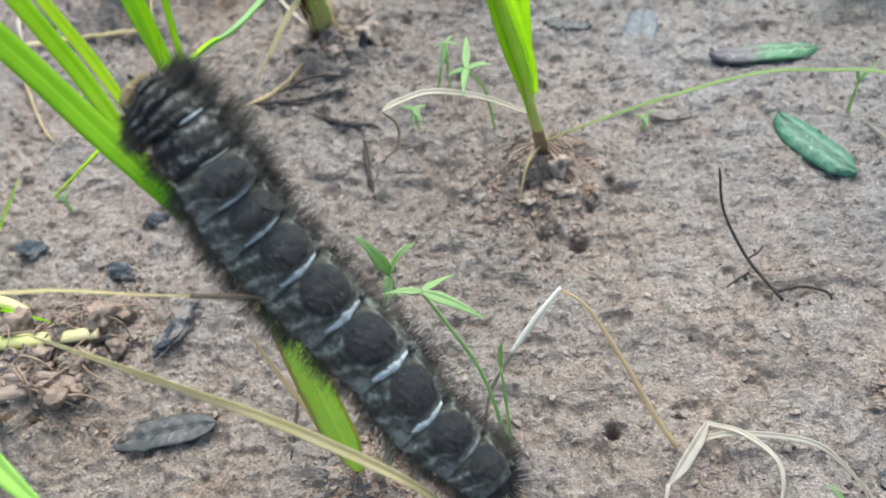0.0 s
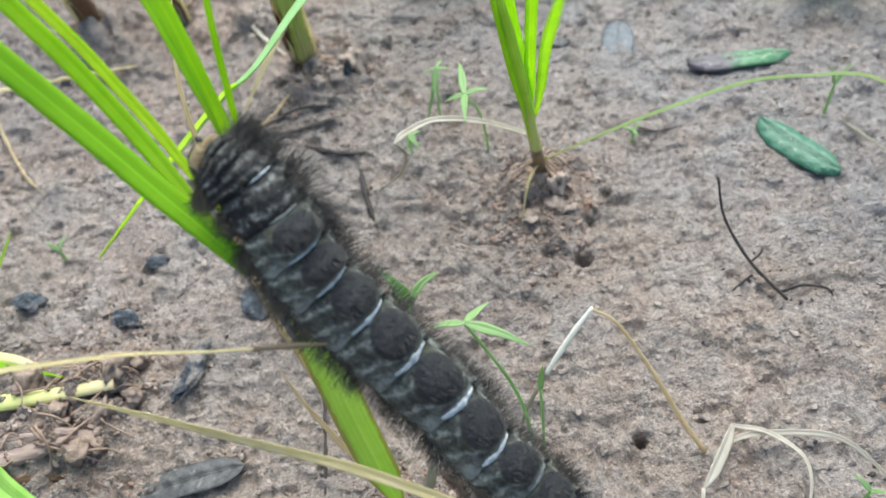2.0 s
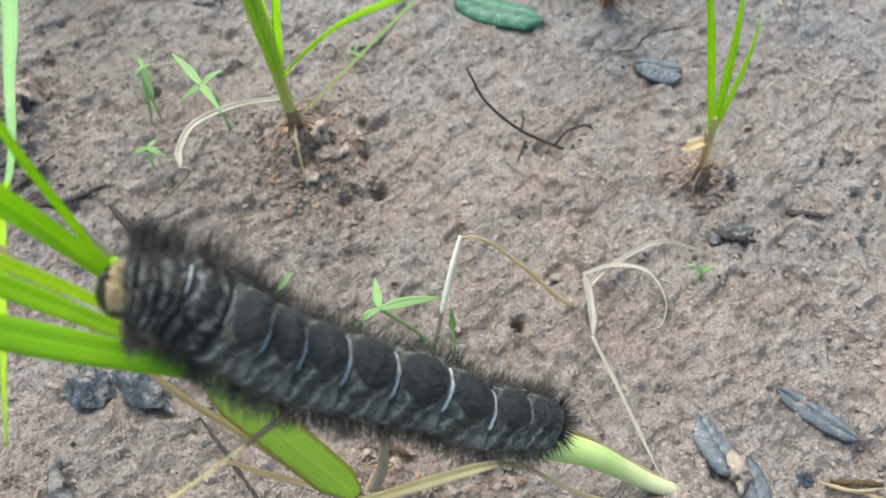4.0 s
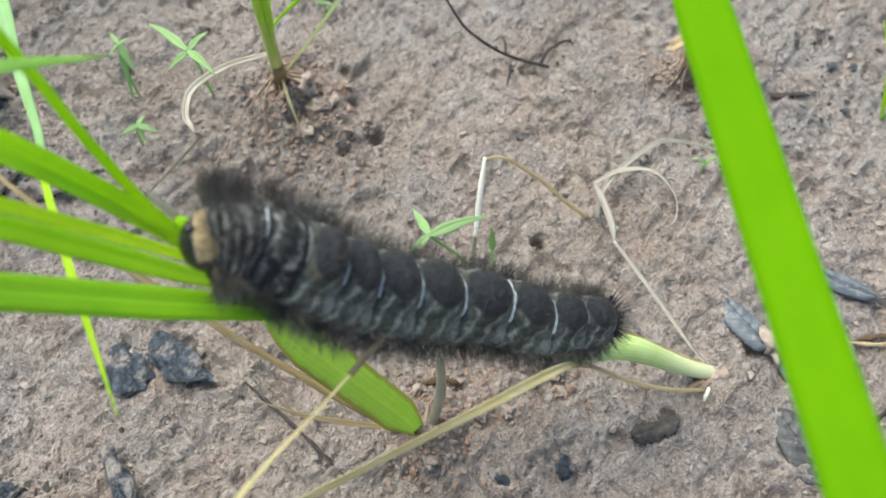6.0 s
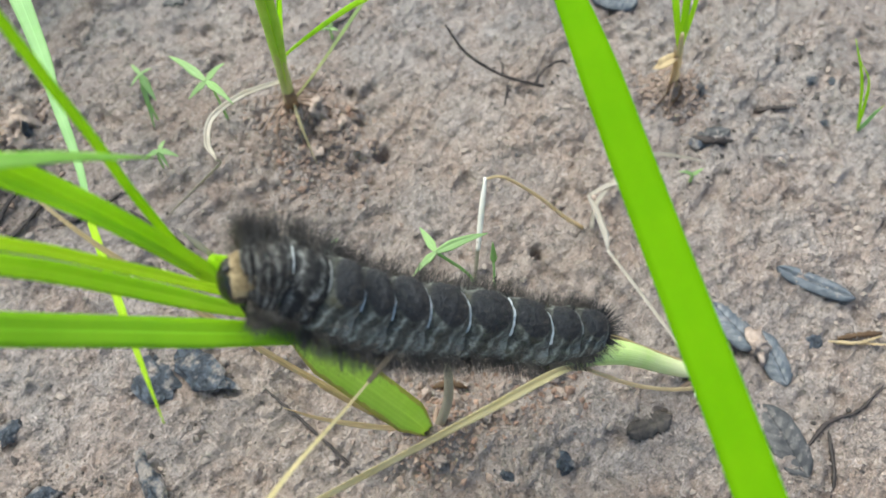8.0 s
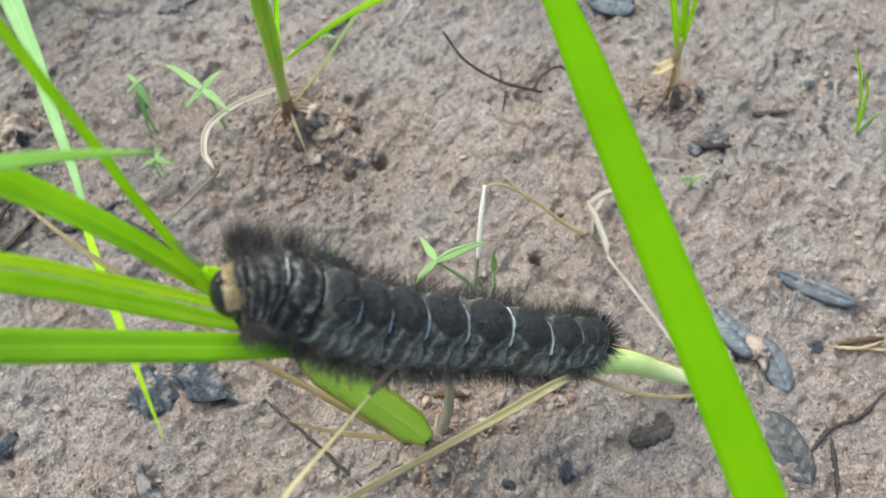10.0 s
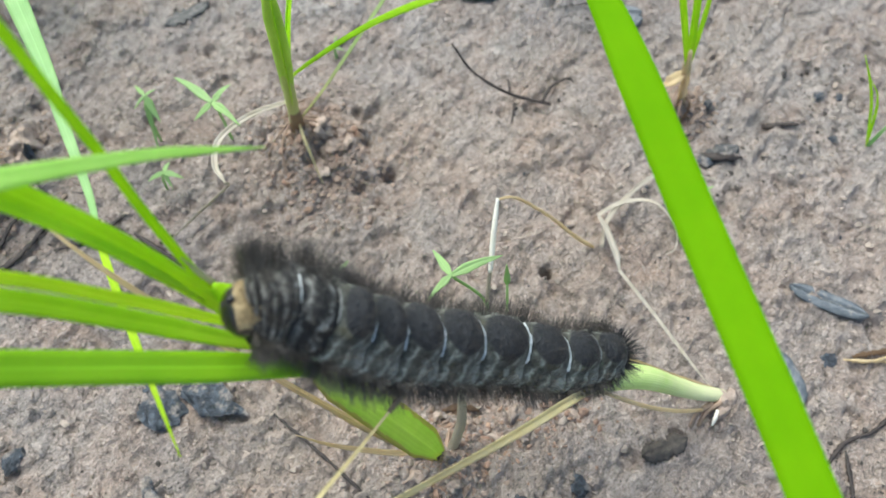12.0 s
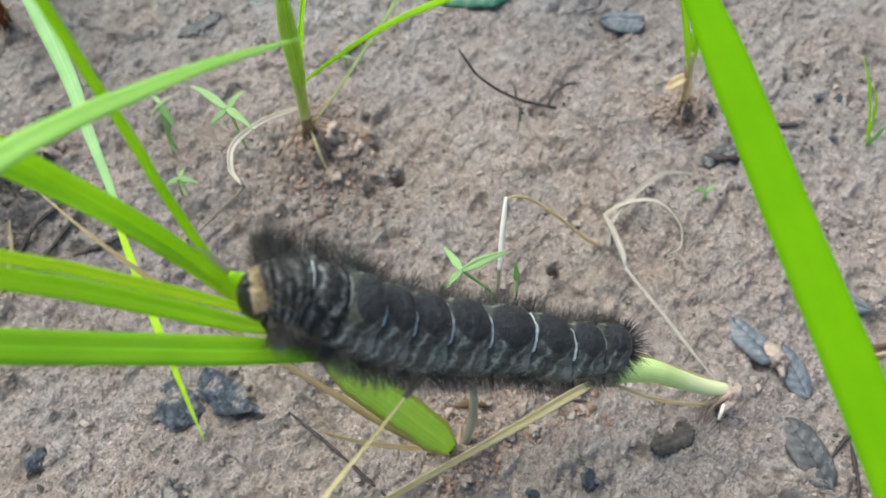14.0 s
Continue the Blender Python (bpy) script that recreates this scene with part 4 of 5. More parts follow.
def thin_straw():
    root = thing("straw_tip", (-70, 43, gz(-70, 43)), "thin drying blade with a darkened tip reaching to the caterpillar", "dry leaf")
    part("dry_blade", blade([(-92, 34, 0), (-84, 38, 40), (-72, 42, 60), (-56.3, 44.7, 59.6), (-45, 46, 56), (-34.5, 47.3, 52.6)], 1.3, fold=0.6, foot=0.9, taper=0.6, twist=0.6, seed=16), YELLOWING, root)
    part("withered_tip", tube([(-41, 46.5, 54.8), (-37, 47, 53.5), (-33.5, 47.4, 52.3)], [0.3, 0.36, 0.12], 10, 6), WITHERED, root, "dark brown withered tip")
    return root


def mid_plant():
    base = (-1.3, 112, gz(-1.3, 112))
    root = thing("grass_shoot", base, "upright green grass shoot with roots on a crumbly mound", "grass")
    part("stem", tube([(-0.8, 111.5, -1), (-2, 109, 9), (-4.6, 104, 27), (-7, 99.5, 43)], [1.2, 1.15, 1.0, 0.5], 26, 11, 0.8, rough=0.012), SHOOT, root, "green stem, straw-brown at its foot")
    part("foot_sheath", tube([(-0.7, 111.6, -1), (-1.6, 109.6, 6), (-2.6, 107.5, 13)], [1.4, 1.35, 1.1], 14, 11, 0.85, rough=0.05), FOOTSHEATH, root, "brownish dry sheath round the foot")
    part("sheath", tube([(-3.9, 105.4, 23), (-4.9, 103.2, 30), (-6.4, 100.2, 40), (-8.2, 97.0, 51), (-9.6, 94.2, 60)], [1.05, 1.3, 1.4, 1.35, 0.7], 26, 12, 0.7, face=(-0.5, -0.6, 0.6), rough=0.01), LEAF_SHEATH, root, "bright green folded leaf sheath")
    part("blade", blade([(-3.4, 106.4, 18), (-4.6, 103.8, 27), (-7.5, 98.4, 46), (-10, 93, 66), (-12, 87, 88), (-13, 80, 108)], 4.3, face=(0.4, -0.7, 0.6), fold=0.3, foot=0.4, taper=0.25, seed=21), GREEN, root)
    part("blade", blade([(-3.0, 106, 23.5), (-2.9, 103.2, 28.5), (-4.2, 90, 46.5), (-5.7, 77.2, 62.7), (-7.2, 62.5, 79), (-8.5, 48, 94)], 1.5, face=(0.1, -0.7, -0.5), fold=0.6, taper=0.3, seed=22), GREEN, root)
    part("blade", blade([(-3.0, 107.0, 16), (-4.2, 104.2, 27), (-4.4, 101.6, 38), (-4.6, 97.6, 51), (-4.6, 92, 66), (-4.2, 86, 80)], 2.2, face=(0.3, -0.8, 0.5), fold=0.4, foot=0.1, taper=0.4, seed=27), GREEN, root)
    part("dead_leaf", blade([(-3.5, 107.5, 17), (-12, 107, 22.5), (-20, 104.5, 27), (-25, 99, 30.5), (-27, 93.3, 34)], 1.05, fold=0.6, foot=0.8, taper=0.1, twist=0.9, seed=24), BLEACHED, root, "bleached drooping dead leaf")
    part("leaf_thread", tube([(-27, 93.3, 34), (-25.6, 96.4, 28), (-28.1, 105.2, 14), (-33.7, 113, gz(-33.7, 113))], [0.22, 0.26, 0.22, 0.12], 20, 6, rough=0.1), GREYSTEM, root, "thin grey thread of dead leaf")
    part("runner", blade([(-1.3, 107.8, 9.5), (5, 106.4, 14), (20, 107.6, 18.5), (36.5, 110.8, 19.5), (49, 111, 18.5), (55.5, 110, 18.5), (60, 107.5, 18), (64, 102.5, 16.5), (65.5, 99.5, 14.5)], 0.7, fold=0.3, foot=0.6, taper=0.12, seed=25, n=60), RUNNER, root, "thin olive arching blade")
    rng = np.random.default_rng(31)
    for x1, y1, z1 in ((-7, 98.5, 5),):
        part("side_shoot", blade([(-1.5, 109, 8), ((x1 - 1.5) * 0.55, (y1 + 109) * 0.5, z1 + 3.5), (x1, y1, z1 - 3)], 0.6, fold=0.4, taper=0.6, seed=int(y1)), YELLOWING, root)
    for k in range(16):
        a = rng.uniform(0, 2 * math.pi)
        r = rng.uniform(5, 11)
        x, y = -1.5 + r * math.cos(a), 109 + r * 0.8 * math.sin(a)
        part("root", tube([(-1.2, 111, 7), ((x - 1.2) * 0.5 + rng.normal(0, 1.8), (y + 111) * 0.5 + rng.normal(0, 1.2), 5.5 + rng.normal(0, 0.8)), (x, y, gz(x, y) - 0.2)], [0.26, 0.2, 0.08], 14, 6, rough=0.2, seed=k), ROOT, root)
    return root


def tuft(base, blades, label, foot=None, foot_mat=REDSTEM, roots=0, top=1.05):
    """A small tuft: blades as (tip x, y, z, width, material), a foot of sheaths as (lean x, lean y, height, radius), fine roots."""
    x, y = base
    z = gz(x, y)
    rng = np.random.default_rng(int(abs(x) * 7 + abs(y)))
    root = thing("grass_tuft", (x, y, z), label, "grass", group="grass tufts")
    if foot:
        lx, ly, high, r = foot
        part("foot", tube([(x, y, z - 0.8), (x + lx * 0.5, y + ly * 0.5, z + high * 0.5), (x + lx, y + ly, z + high)], [r * 1.1, r, r * top], 18, 11, rough=0.06), foot_mat, root)
        for k in range(3 if r > 1.2 else 1):
            a = rng.uniform(0, 6.28)
            ex, ey = r * 0.8 * math.cos(a), r * 0.8 * math.sin(a)
            h = high * rng.uniform(0.6, 1.05)
            part("dry_sheath", blade([(x + ex * 0.8, y + ey * 0.8, z - 0.5), (x + ex + lx * 0.4, y + ey + ly * 0.4, z + h * 0.5), (x + ex * 1.8 + lx, y + ey * 1.8 + ly, z + h)], r * 1.3, face=(ex, ey - 0.6, 0.3), fold=0.7, foot=0.9, taper=0.5, wave=0.2, seed=k), (STRAW, BROWN, YELLOWING)[k], root)
    for k, (tx, ty, tz, w, mat) in enumerate(blades):
        sx, sy, sz = (x + foot[0] * 0.6, y + foot[1] * 0.6, z + foot[2] * 0.6) if foot else (x, y, z - 0.5)
        bend = (0.5 * (sx + tx) + (k % 3 - 1) * 1.5, 0.5 * (sy + ty), 0.5 * (sz + tz) + 0.18 * abs(tz - sz))
        part("blade", blade([(sx, sy, sz), bend, (tx, ty, tz)], w, fold=0.4, taper=0.5, seed=40 + k + int(abs(x))), mat, root)
    for k in range(roots):
        a, far = rng.uniform(0, 6.28), rng.uniform(3, 10)
        x1, y1 = x + far * math.cos(a), y + far * math.sin(a)
        part("root", tube([(x, y, z + rng.uniform(0.5, 3)), ((x + x1) / 2 + rng.normal(0, 1.2), (y + y1) / 2 + rng.normal(0, 1.2), max(z, gz(x1, y1)) + 0.9), (x1, y1, gz(x1, y1) - 0.2)], [0.28, 0.2, 0.08], 12, 6, rough=0.2, seed=k), ROOT if k % 3 else BROWN, root)
    return root


def seedling(base, height, leaves, label, lean=(0, 0), thick=0.35):
    """A seedling: a thin stem and leaves as (dx, dy, dz, length scale is in them, width)."""
    x, y = base
    z = gz(x, y)
    root = thing("seedling", (x, y, z), label, "seedling", group="seedlings")
    top = (x + lean[0], y + lean[1], z + height)
    part("stem", tube([(x, y, z - 0.6), (x + lean[0] * 0.3, y + lean[1] * 0.3, z + height * 0.55), top], [thick, thick * 0.85, thick * 0.7], 12, 7), SEEDLING, root)
    for k, (dx, dy, dz, w) in enumerate(leaves):
        tip = (top[0] + dx, top[1] + dy, top[2] + dz)
        bow = (top[0] + dx * 0.55, top[1] + dy * 0.55, top[2] + dz * 0.62 + 0.09 * math.hypot(dx, dy))
        part("leaf", blade([top, bow, tip], w, fold=0.25, n=18, foot=0.4, taper=0.75, seed=60 + k), SEEDLING, root)
    return root


def charcoal(at, size, turn, seed, label="black lump of charcoal lying on the soil", tilt=6.0, mat=CHARCOAL):
    z = gz(*at)
    return single("charcoal", lump((at[0], at[1], z + size[2] * 0.14), size, turn, seed, jag=0.42, cut=8, tilt=tilt), mat, (at[0], at[1], z), label, "charcoal", group="charcoal pieces", smooth=False)


def clod(at, size, turn, seed):
    return single("clod", lump((at[0], at[1], gz(*at) + size[2] * 0.18), size, turn, seed, 0.95, 7, 12.0), CLOD, (at[0], at[1], gz(*at)), "crumbly tan clod of clay at the foot of a shoot", "clod", "clods round the shoot")


def fallen_leaf(a, b, width, mat, label, seed, **more):
    heights = [gz(a[0] * (1 - t) + b[0] * t, a[1] * (1 - t) + b[1] * t) for t in (0.1, 0.3, 0.5, 0.7, 0.9)]
    z = 0.6 * max(heights) + 0.4 * sum(heights) / 5 + 0.1
    return single("fallen_leaf", flat_leaf(a, b, width, z, seed=seed, **more), mat, ((a[0] + b[0]) / 2, (a[1] + b[1]) / 2, z), label, "leaf", group="fallen leaves")


def bent_straw():
    root = thing("bent_straw", (14, 50, gz(14, 50)), "bleached grass straw standing folded over in a sharp bend", "straw")
    part("lower_limb", tube([(-14.5, 53.5, 2), (-12.5, 54.8, 14), (-8.2, 57.4, 22.8)], [0.26, 0.3, 0.34], 20, 9, 0.7, rough=0.05), GREYSTEM, root, "dull greyish lower limb")
    part("white_limb", tube([(-9, 56.9, 21.4), (-8, 57.5, 23), (-5, 59.4, 27), (-2, 61.2, 30.4)], [0.34, 0.46, 0.44, 0.24], 20, 9, 0.7, rough=0.04), WHITENED, root, "bleached whitish limb")
    part("tan_limb", tube([(-2.2, 61.2, 30.2), (1.5, 60, 27), (6.5, 56.2, 18), (11, 52.8, 8), (14.5, 50.6, 1.5)], [0.25, 0.34, 0.42, 0.52, 0.5], 30, 8, 0.6, rough=0.04), TAN, root, "tan limb bent down to the soil")
    return root


def curled_straw():
    root = thing("curled_straw", (18.5, 52.3, gz(18.5, 52.3)), "bleached dry grass leaf folded and curled in loops on the soil", "straw")
    part("folded_leaf", blade([(19, 53, 4.4), (17, 50, 4.8), (14, 46, 5), (11.8, 43.4, 4.8)], 2.0, fold=0.4, foot=0.35, taper=0.3, face=(0.4, -0.5, 0.8), seed=72), BLEACHED, root)
    part("tail", blade([(11.9, 43.6, 4.9), (9, 34, 4), (5.6, 23, 2.6), (4.5, 18.5, 2)], 0.6, fold=0.5, foot=0.9, taper=0.4, seed=73), BLEACHED, root)
    part("loop", blade([(19, 53, 4.2), (24, 51, 4.2), (28, 46.5, 3.6), (27, 41, 2.6), (23.8, 38.5, 1.6), (21.5, 39.2, 1.2)], 0.9, fold=0.5, foot=0.7, taper=0.3, twist=1.6, seed=74), BLEACHED, root)
    part("loop", blade([(15, 49, 2.2), (19, 51, 3.6), (25, 51.2, 3.8), (34, 49.5, 3.2), (38.5, 44.5, 2.4), (42.5, 37, 1.2)], 0.9, fold=0.5, foot=0.8, taper=0.45, twist=-0.8, seed=75), BLEACHED, root)
    return root


def forked_twig():
    root = thing("twig", (33, 84, gz(33, 84)), "thin black forked twig lying half raised on the soil", "twig")
    part("main_shoot", tube([(27, 94, 14.5), (27.6, 89, 9), (31, 82.5, 4), (35.8, 75.6, 1.2)], [0.2, 0.26, 0.3, 0.32], 26, 7, rough=0.06), TWIG, root)
    part("fork", tube([(31, 82.5, 4), (33.5, 84.5, 3.2), (34.5, 86, 2.6)], [0.26, 0.22, 0.15], 10, 6, rough=0.08), TWIG, root)
    part("fork", tube([(35, 77.2, 1.6), (39, 77.8, 1.8), (43.2, 76.9, 1.0), (43.8, 75.4, 0.4)], [0.38, 0.32, 0.24, 0.15], 16, 6, rough=0.1), TWIG, root)
    part("fork", tube([(31.5, 81.5, 1.2), (29.5, 80.2, 1.6), (26.3, 78.3, 0.6)], [0.26, 0.26, 0.18], 12, 6, rough=0.1), TWIG, root)
    return root


def stick(points, r, label, seed=0, mat=TWIG):
    pts = [(x, y, gz(x, y) + h) for x, y, h in points]
    return single("stick", tube(pts, [r * 0.25, r * 0.7, r * 0.5, r * 0.6, r * 0.15], 34, 8, 0.6, rough=0.28, seed=seed), mat, pts[0], label, "stick", group="sticks")


def near_blade():
    """The blade close before the lens; its own space has its origin at the middle of the part in view."""
    o = (-12.08, 32.52, 67.08)
    root = thing("foreground_blade", o, "broad bright green grass blade bending in close above the rest", "grass")
    line = [(-66, -42, 0), (-60, -33, 38), (-46, -13.5, 62), (-28.7, 10, 66.1), (-12.1, 32.5, 67.1), (4.5, 55, 68.1), (20, 76, 65)]
    part("blade", blade(line, 4.4, face=(-0.293, 0.176, 0.94), fold=0.03, foot=0.7, taper=0.2, n=60, seed=81), BRIGHT, root)
    part("midrib", tube([(x, y, z - 0.25) for x, y, z in line], [0.3, 0.26, 0.2, 0.1], 60, 8, face=(-0.293, 0.176, 0.94)), BRIGHT, root)
    return root


def left_blade():
    o = (-41.96, 67.05, 80.76)
    root = thing("swaying_blade", o, "slim pale green grass blade swaying in above the other blades", "grass")
    part("blade", blade([(-200, 122, 0), (-172, 112, 48), (-128, 96, 84), (-95, 84, 98), (-66, 72, 99), (-51.2, 68.8, 90), (-42, 67, 80.8)], 3.3, face=(0.15, -0.5, 0.85), fold=0.12, foot=0.6, taper=0.25, n=70, seed=82), FRESH, root)
    return root


def root_heap():
    """The pulled-over clump: cut stems lying side by side on a mass of roots and clay."""
    root = thing("uprooted_clump", (-95, 70, gz(-95, 70)), "pulled-over old grass clump with cut stems and matted roots", "grass")
    part("stem", tube([(-80.6, 74, 5.8), (-89, 73, 6.4), (-101, 72.4, 6.8), (-135, 72, 8)], [1.15, 1.5, 1.75, 2.0], 30, 13, 0.62, rough=0.03, seed=1), SHOOT, root, "yellow-green stem with a cut end")
    part("stem", tube([(-95.6, 79.4, 5.5), (-104, 82, 7), (-135, 87, 9)], [1.0, 1.3, 1.5], 22, 11, 0.75, rough=0.03, seed=2), SHOOT, root, "yellow-green stem with a brown cut end")
    part("stem", tube([(-135, 70, 5.5), (-98, 68.6, 5.4), (-88, 68.6, 4.6)], [0.9, 0.9, 0.7], 24, 10, 0.8, rough=0.08, seed=3), ROOTSTEM, root, "weathered tan stem")
    part("stem", tube([(-135, 59, 6), (-97, 63, 5), (-90, 64.6, 4.8), (-83, 66.8, 3.2)], [2.4, 2.3, 1.9, 0.8], 32, 14, 0.7, rough=0.13, seed=4), ROOTSTEM, root, "frayed pinkish-grey stem base")
    part("stem", tube([(-135, 65, 6), (-96, 66, 5.9), (-86, 66.4, 4.8)], [1.3, 1.2, 0.7], 26, 11, 0.75, rough=0.12, seed=5), ROOTSTEM, root, "frayed pinkish-grey stem base")
    part("stem", tube([(-128, 55, 3), (-98, 59.6, 3.2), (-89, 60, 1)], [1.5, 1.2, 0.4], 22, 10, 0.8, rough=0.14, seed=6), BROWN, root, "rotten brown stem")
    part("blade", blade([(-135, 92, 13), (-103, 80.5, 7.6), (-95, 78, 6.6), (-87.5, 76, 5)], 1.3, fold=0.3, taper=0.4, seed=7), GREEN, root)
    rng = np.random.default_rng(77)
    for k, (x, y) in enumerate(((-81.5, 77, ), (-79, 73.4), (-82.5, 69.6), (-80.2, 79.6), (-84, 65), (-95, 75.5), (-90, 70.4), (-86, 62.5))):
        r = rng.uniform(1.7, 3.2)
        part("root_ball", lump((x, y, gz(x, y) + 0.35 * r), (2 * r, 1.6 * r, 1.6 * r), rng.uniform(0, 180), 60 + k, jag=0.9, cut=4), HEAPED, root, "crumbling clay held by roots")
    for k in range(34):
        x0, y0 = rng.uniform(-100, -80), rng.uniform(60, 80)
        a, r = rng.uniform(-1.4, 1.2), rng.uniform(3, 9)
        x1, y1 = x0 + r * math.cos(a), y0 + r * math.sin(a)
        top = max(gz(x0, y0), 1) + rng.uniform(0.5, 3.0)
        part("root", tube([(x0, y0, top), ((x0 + x1) / 2 + rng.normal(0, 1.2), (y0 + y1) / 2 + rng.normal(0, 1.2), 0.6 * top + 0.4 * gz(x1, y1) + 0.8), (x1, y1, gz(x1, y1) - 0.2)], [0.24, 0.18, 0.07], 12, 6, rough=0.22, seed=k), ROOT, root)
    return root


CATERPILLAR = caterpillar()
GRASS, LOOSE, SLIM, WIDE, SIDE = main_grass()
drooping_blade()
low_plant()
DEAD = dry_stem()
thin_straw()
mid_plant()
bent_straw()
curled_straw()
forked_twig()
NEAR, LEFT = near_blade(), left_blade()

# shoots and tufts round about
tuft((51.3, 55), [(51, 72, 50, 1.5, GREEN), (60, 66, 38, 1.4, GREEN), (63, 62, 30, 0.9, GREEN), (48, 59, 8, 2.2, TAN)], "small green grass tuft on a tan foot", (-1.0, 1.4, 15, 0.75), TAN, 4, 0.5)
tuft((66.2, 21.5), [(65.1, 31.0, 22, 0.9, GREEN), (67.5, 20.3, 9, 0.8, PALE), (68.9, 28.2, 14, 0.6, GREEN)], "tiny grass seedling tuft on pitted soil")
tuft((67.3, 95.6), [(66, 101, 48, 1.3, PALE), (54, 88, 40, 1.3, GREEN)], "reddish-brown grass stub with a few pale blades", (-3.8, 2.9, 26, 1.25), RUSTY, 4, 0.3)
tuft((80.5, 97.8), [(74, 101, 44, 2.2, GREEN), (77, 104, 40, 1.4, BROWN), (90, 104, 32, 2.4, GREEN), (97, 96, 26, 2.4, GREEN)], "greyish grass stub with fresh green blades", (-3.8, 2.8, 22, 1.15), GREYSTEM, 4, 0.5)
tuft((-48.4, 153.7), [(-48, 140, 60, 4.0, DEEP), (-44, 138, 62, 3.2, GREEN), (-63, 139, 2, 1.8, YELLOWING), (-38, 150, 46, 2.2, GREEN)], "old grass clump with broad sheaths and a mass of roots", (1.0, -5, 26, 2.6), DEEP, 44, 1.25)
tuft((-100, 175), [(-104, 160, 40, 2.0, BROWN), (-92, 168, 30, 1.4, STRAW), (-110, 168, 36, 2.2, GREEN)], "brown dead grass clump with rotting stubs", (-1, -4, 24, 2.4), BROWN, 14)
tuft((-81, 180), [(-80, 165, 40, 2.4, GREEN), (-74, 172, 30, 1.8, YELLOWING)], "yellowing grass clump with grey stubs", (0, -4, 18, 1.8), GREYSTEM, 10)
tuft((-20, 190), [(-14, 175, 36, 2.4, GREEN), (-26, 176, 30, 2.0, GREEN)], "small green grass clump at the back", (0, -3, 10, 1.6), REDSTEM, 12)
tuft((16, 178), [(18, 168, 26, 2.0, GREEN), (8, 172, 20, 1.6, GREEN)], "grass clump on a brown foot", (0.5, -3, 14, 1.5), BROWN, 10)
tuft((44, 176), [(56, 164, 22, 2.2, GREEN), (40, 170, 18, 1.8, GREEN), (33, 164, 1.5, 2.2, YELLOWING)], "grass clump with a dry leaf on the soil", (0.5, -2, 8, 1.4), GREYSTEM)
tuft((72, 158), [(58, 150, 10, 5.0, SEEDLING), (82, 140, 14, 5.0, SEEDLING), (62, 158, 26, 4.0, GREEN), (84, 160, 20, 4.0, GREEN)], "broad-leaved green weed low on the soil")
tuft((-112, 102), [(-108, 98, 14, 1.2, GREEN), (-116, 94, 12, 1.2, GREEN), (-104, 108, 10, 1.0, GREEN)], "sparse young green grass tuft")
root_heap()
tuft((-100.1, 61.8), [(-50.3, 24.1, 51.0, 4.6, FRESH)], "green grass clump at the edge")

seedling((-11.0, 53.5), 38.4, [(7.7, -2.9, -2.6, 1.5), (3.4, 6.2, -5.6, 1.3), (-4.6, 0.2, -0.4, 1.1)], "thin green seedling with narrow spreading leaves", (-8.3, 2.6), 0.32)
seedling((-10.2, 52), 24.5, [(0.5, 0.8, 5.2, 1.1)], "thin green seedling with one upright leaf", (-0.3, 0.6), 0.28)
seedling((-29.5, 81), 14.0, [(5.5, -2, 10, 2.6), (-4, 1, 9, 2.4), (-1.5, -5, -5, 1.8)], "green seedling with two raised leaves", (1.5, -5), 0.4)
seedling((-19.6, 131.5), 16.4, [(1.2, 5.7, -3.0, 0.9), (-1.2, -4.0, -3.4, 1.6), (2.6, 0.6, -1.4, 0.6), (-2.8, 0.2, -1.2, 0.6), (-3.4, -1.5, -12.5, 1.3)], "small bluish-green seedling with a broad drooping leaf", (0.7, -2.6), 0.28)
seedling((-10.6, 120), 22.2, [(0, 10.4, -1.4, 1.6), (4.3, -0.4, 1.0, 1.2), (-3.7, 1.6, -2.6, 1.3), (-0.6, -7.6, 0.6, 1.5)], "small green seedling with four leaves spread in a cross", (-3.9, -7), 0.3)
seedling((-26.4, 122.3), 8.6, [(-2.8, 1.8, -1.4, 1.1), (1.6, -3.4, -0.6, 1.2), (2.4, 1.4, -0.8, 0.9), (-0.9, -2.6, -2.2, 0.8)], "tiny pale green seedling on the soil", (0.3, -2.7), 0.24)
seedling((19, 119.5), 3.0, [(2, 1, 1.5, 0.7), (-2, 0.5, 1, 0.7), (0.5, -2.5, 0.6, 0.6)], "tiny yellowish seedling on the soil")
seedling((58.5, 119.5), 8.0, [(3, 1, 4, 0.9), (-1.5, 1, 4, 0.8)], "tiny seedling on a brown foot")
seedling((35.4, 40.5), 2.5, [(-2.4, 2, 2.2, 0.9), (1.5, -1, 1.5, 0.8)], "tiny green seedling beside a straw")
seedling((-97.5, 107), 3.0, [(2, 2, 2, 1.0), (-2, 1, 2, 0.9)], "tiny green seedling among crumbs")

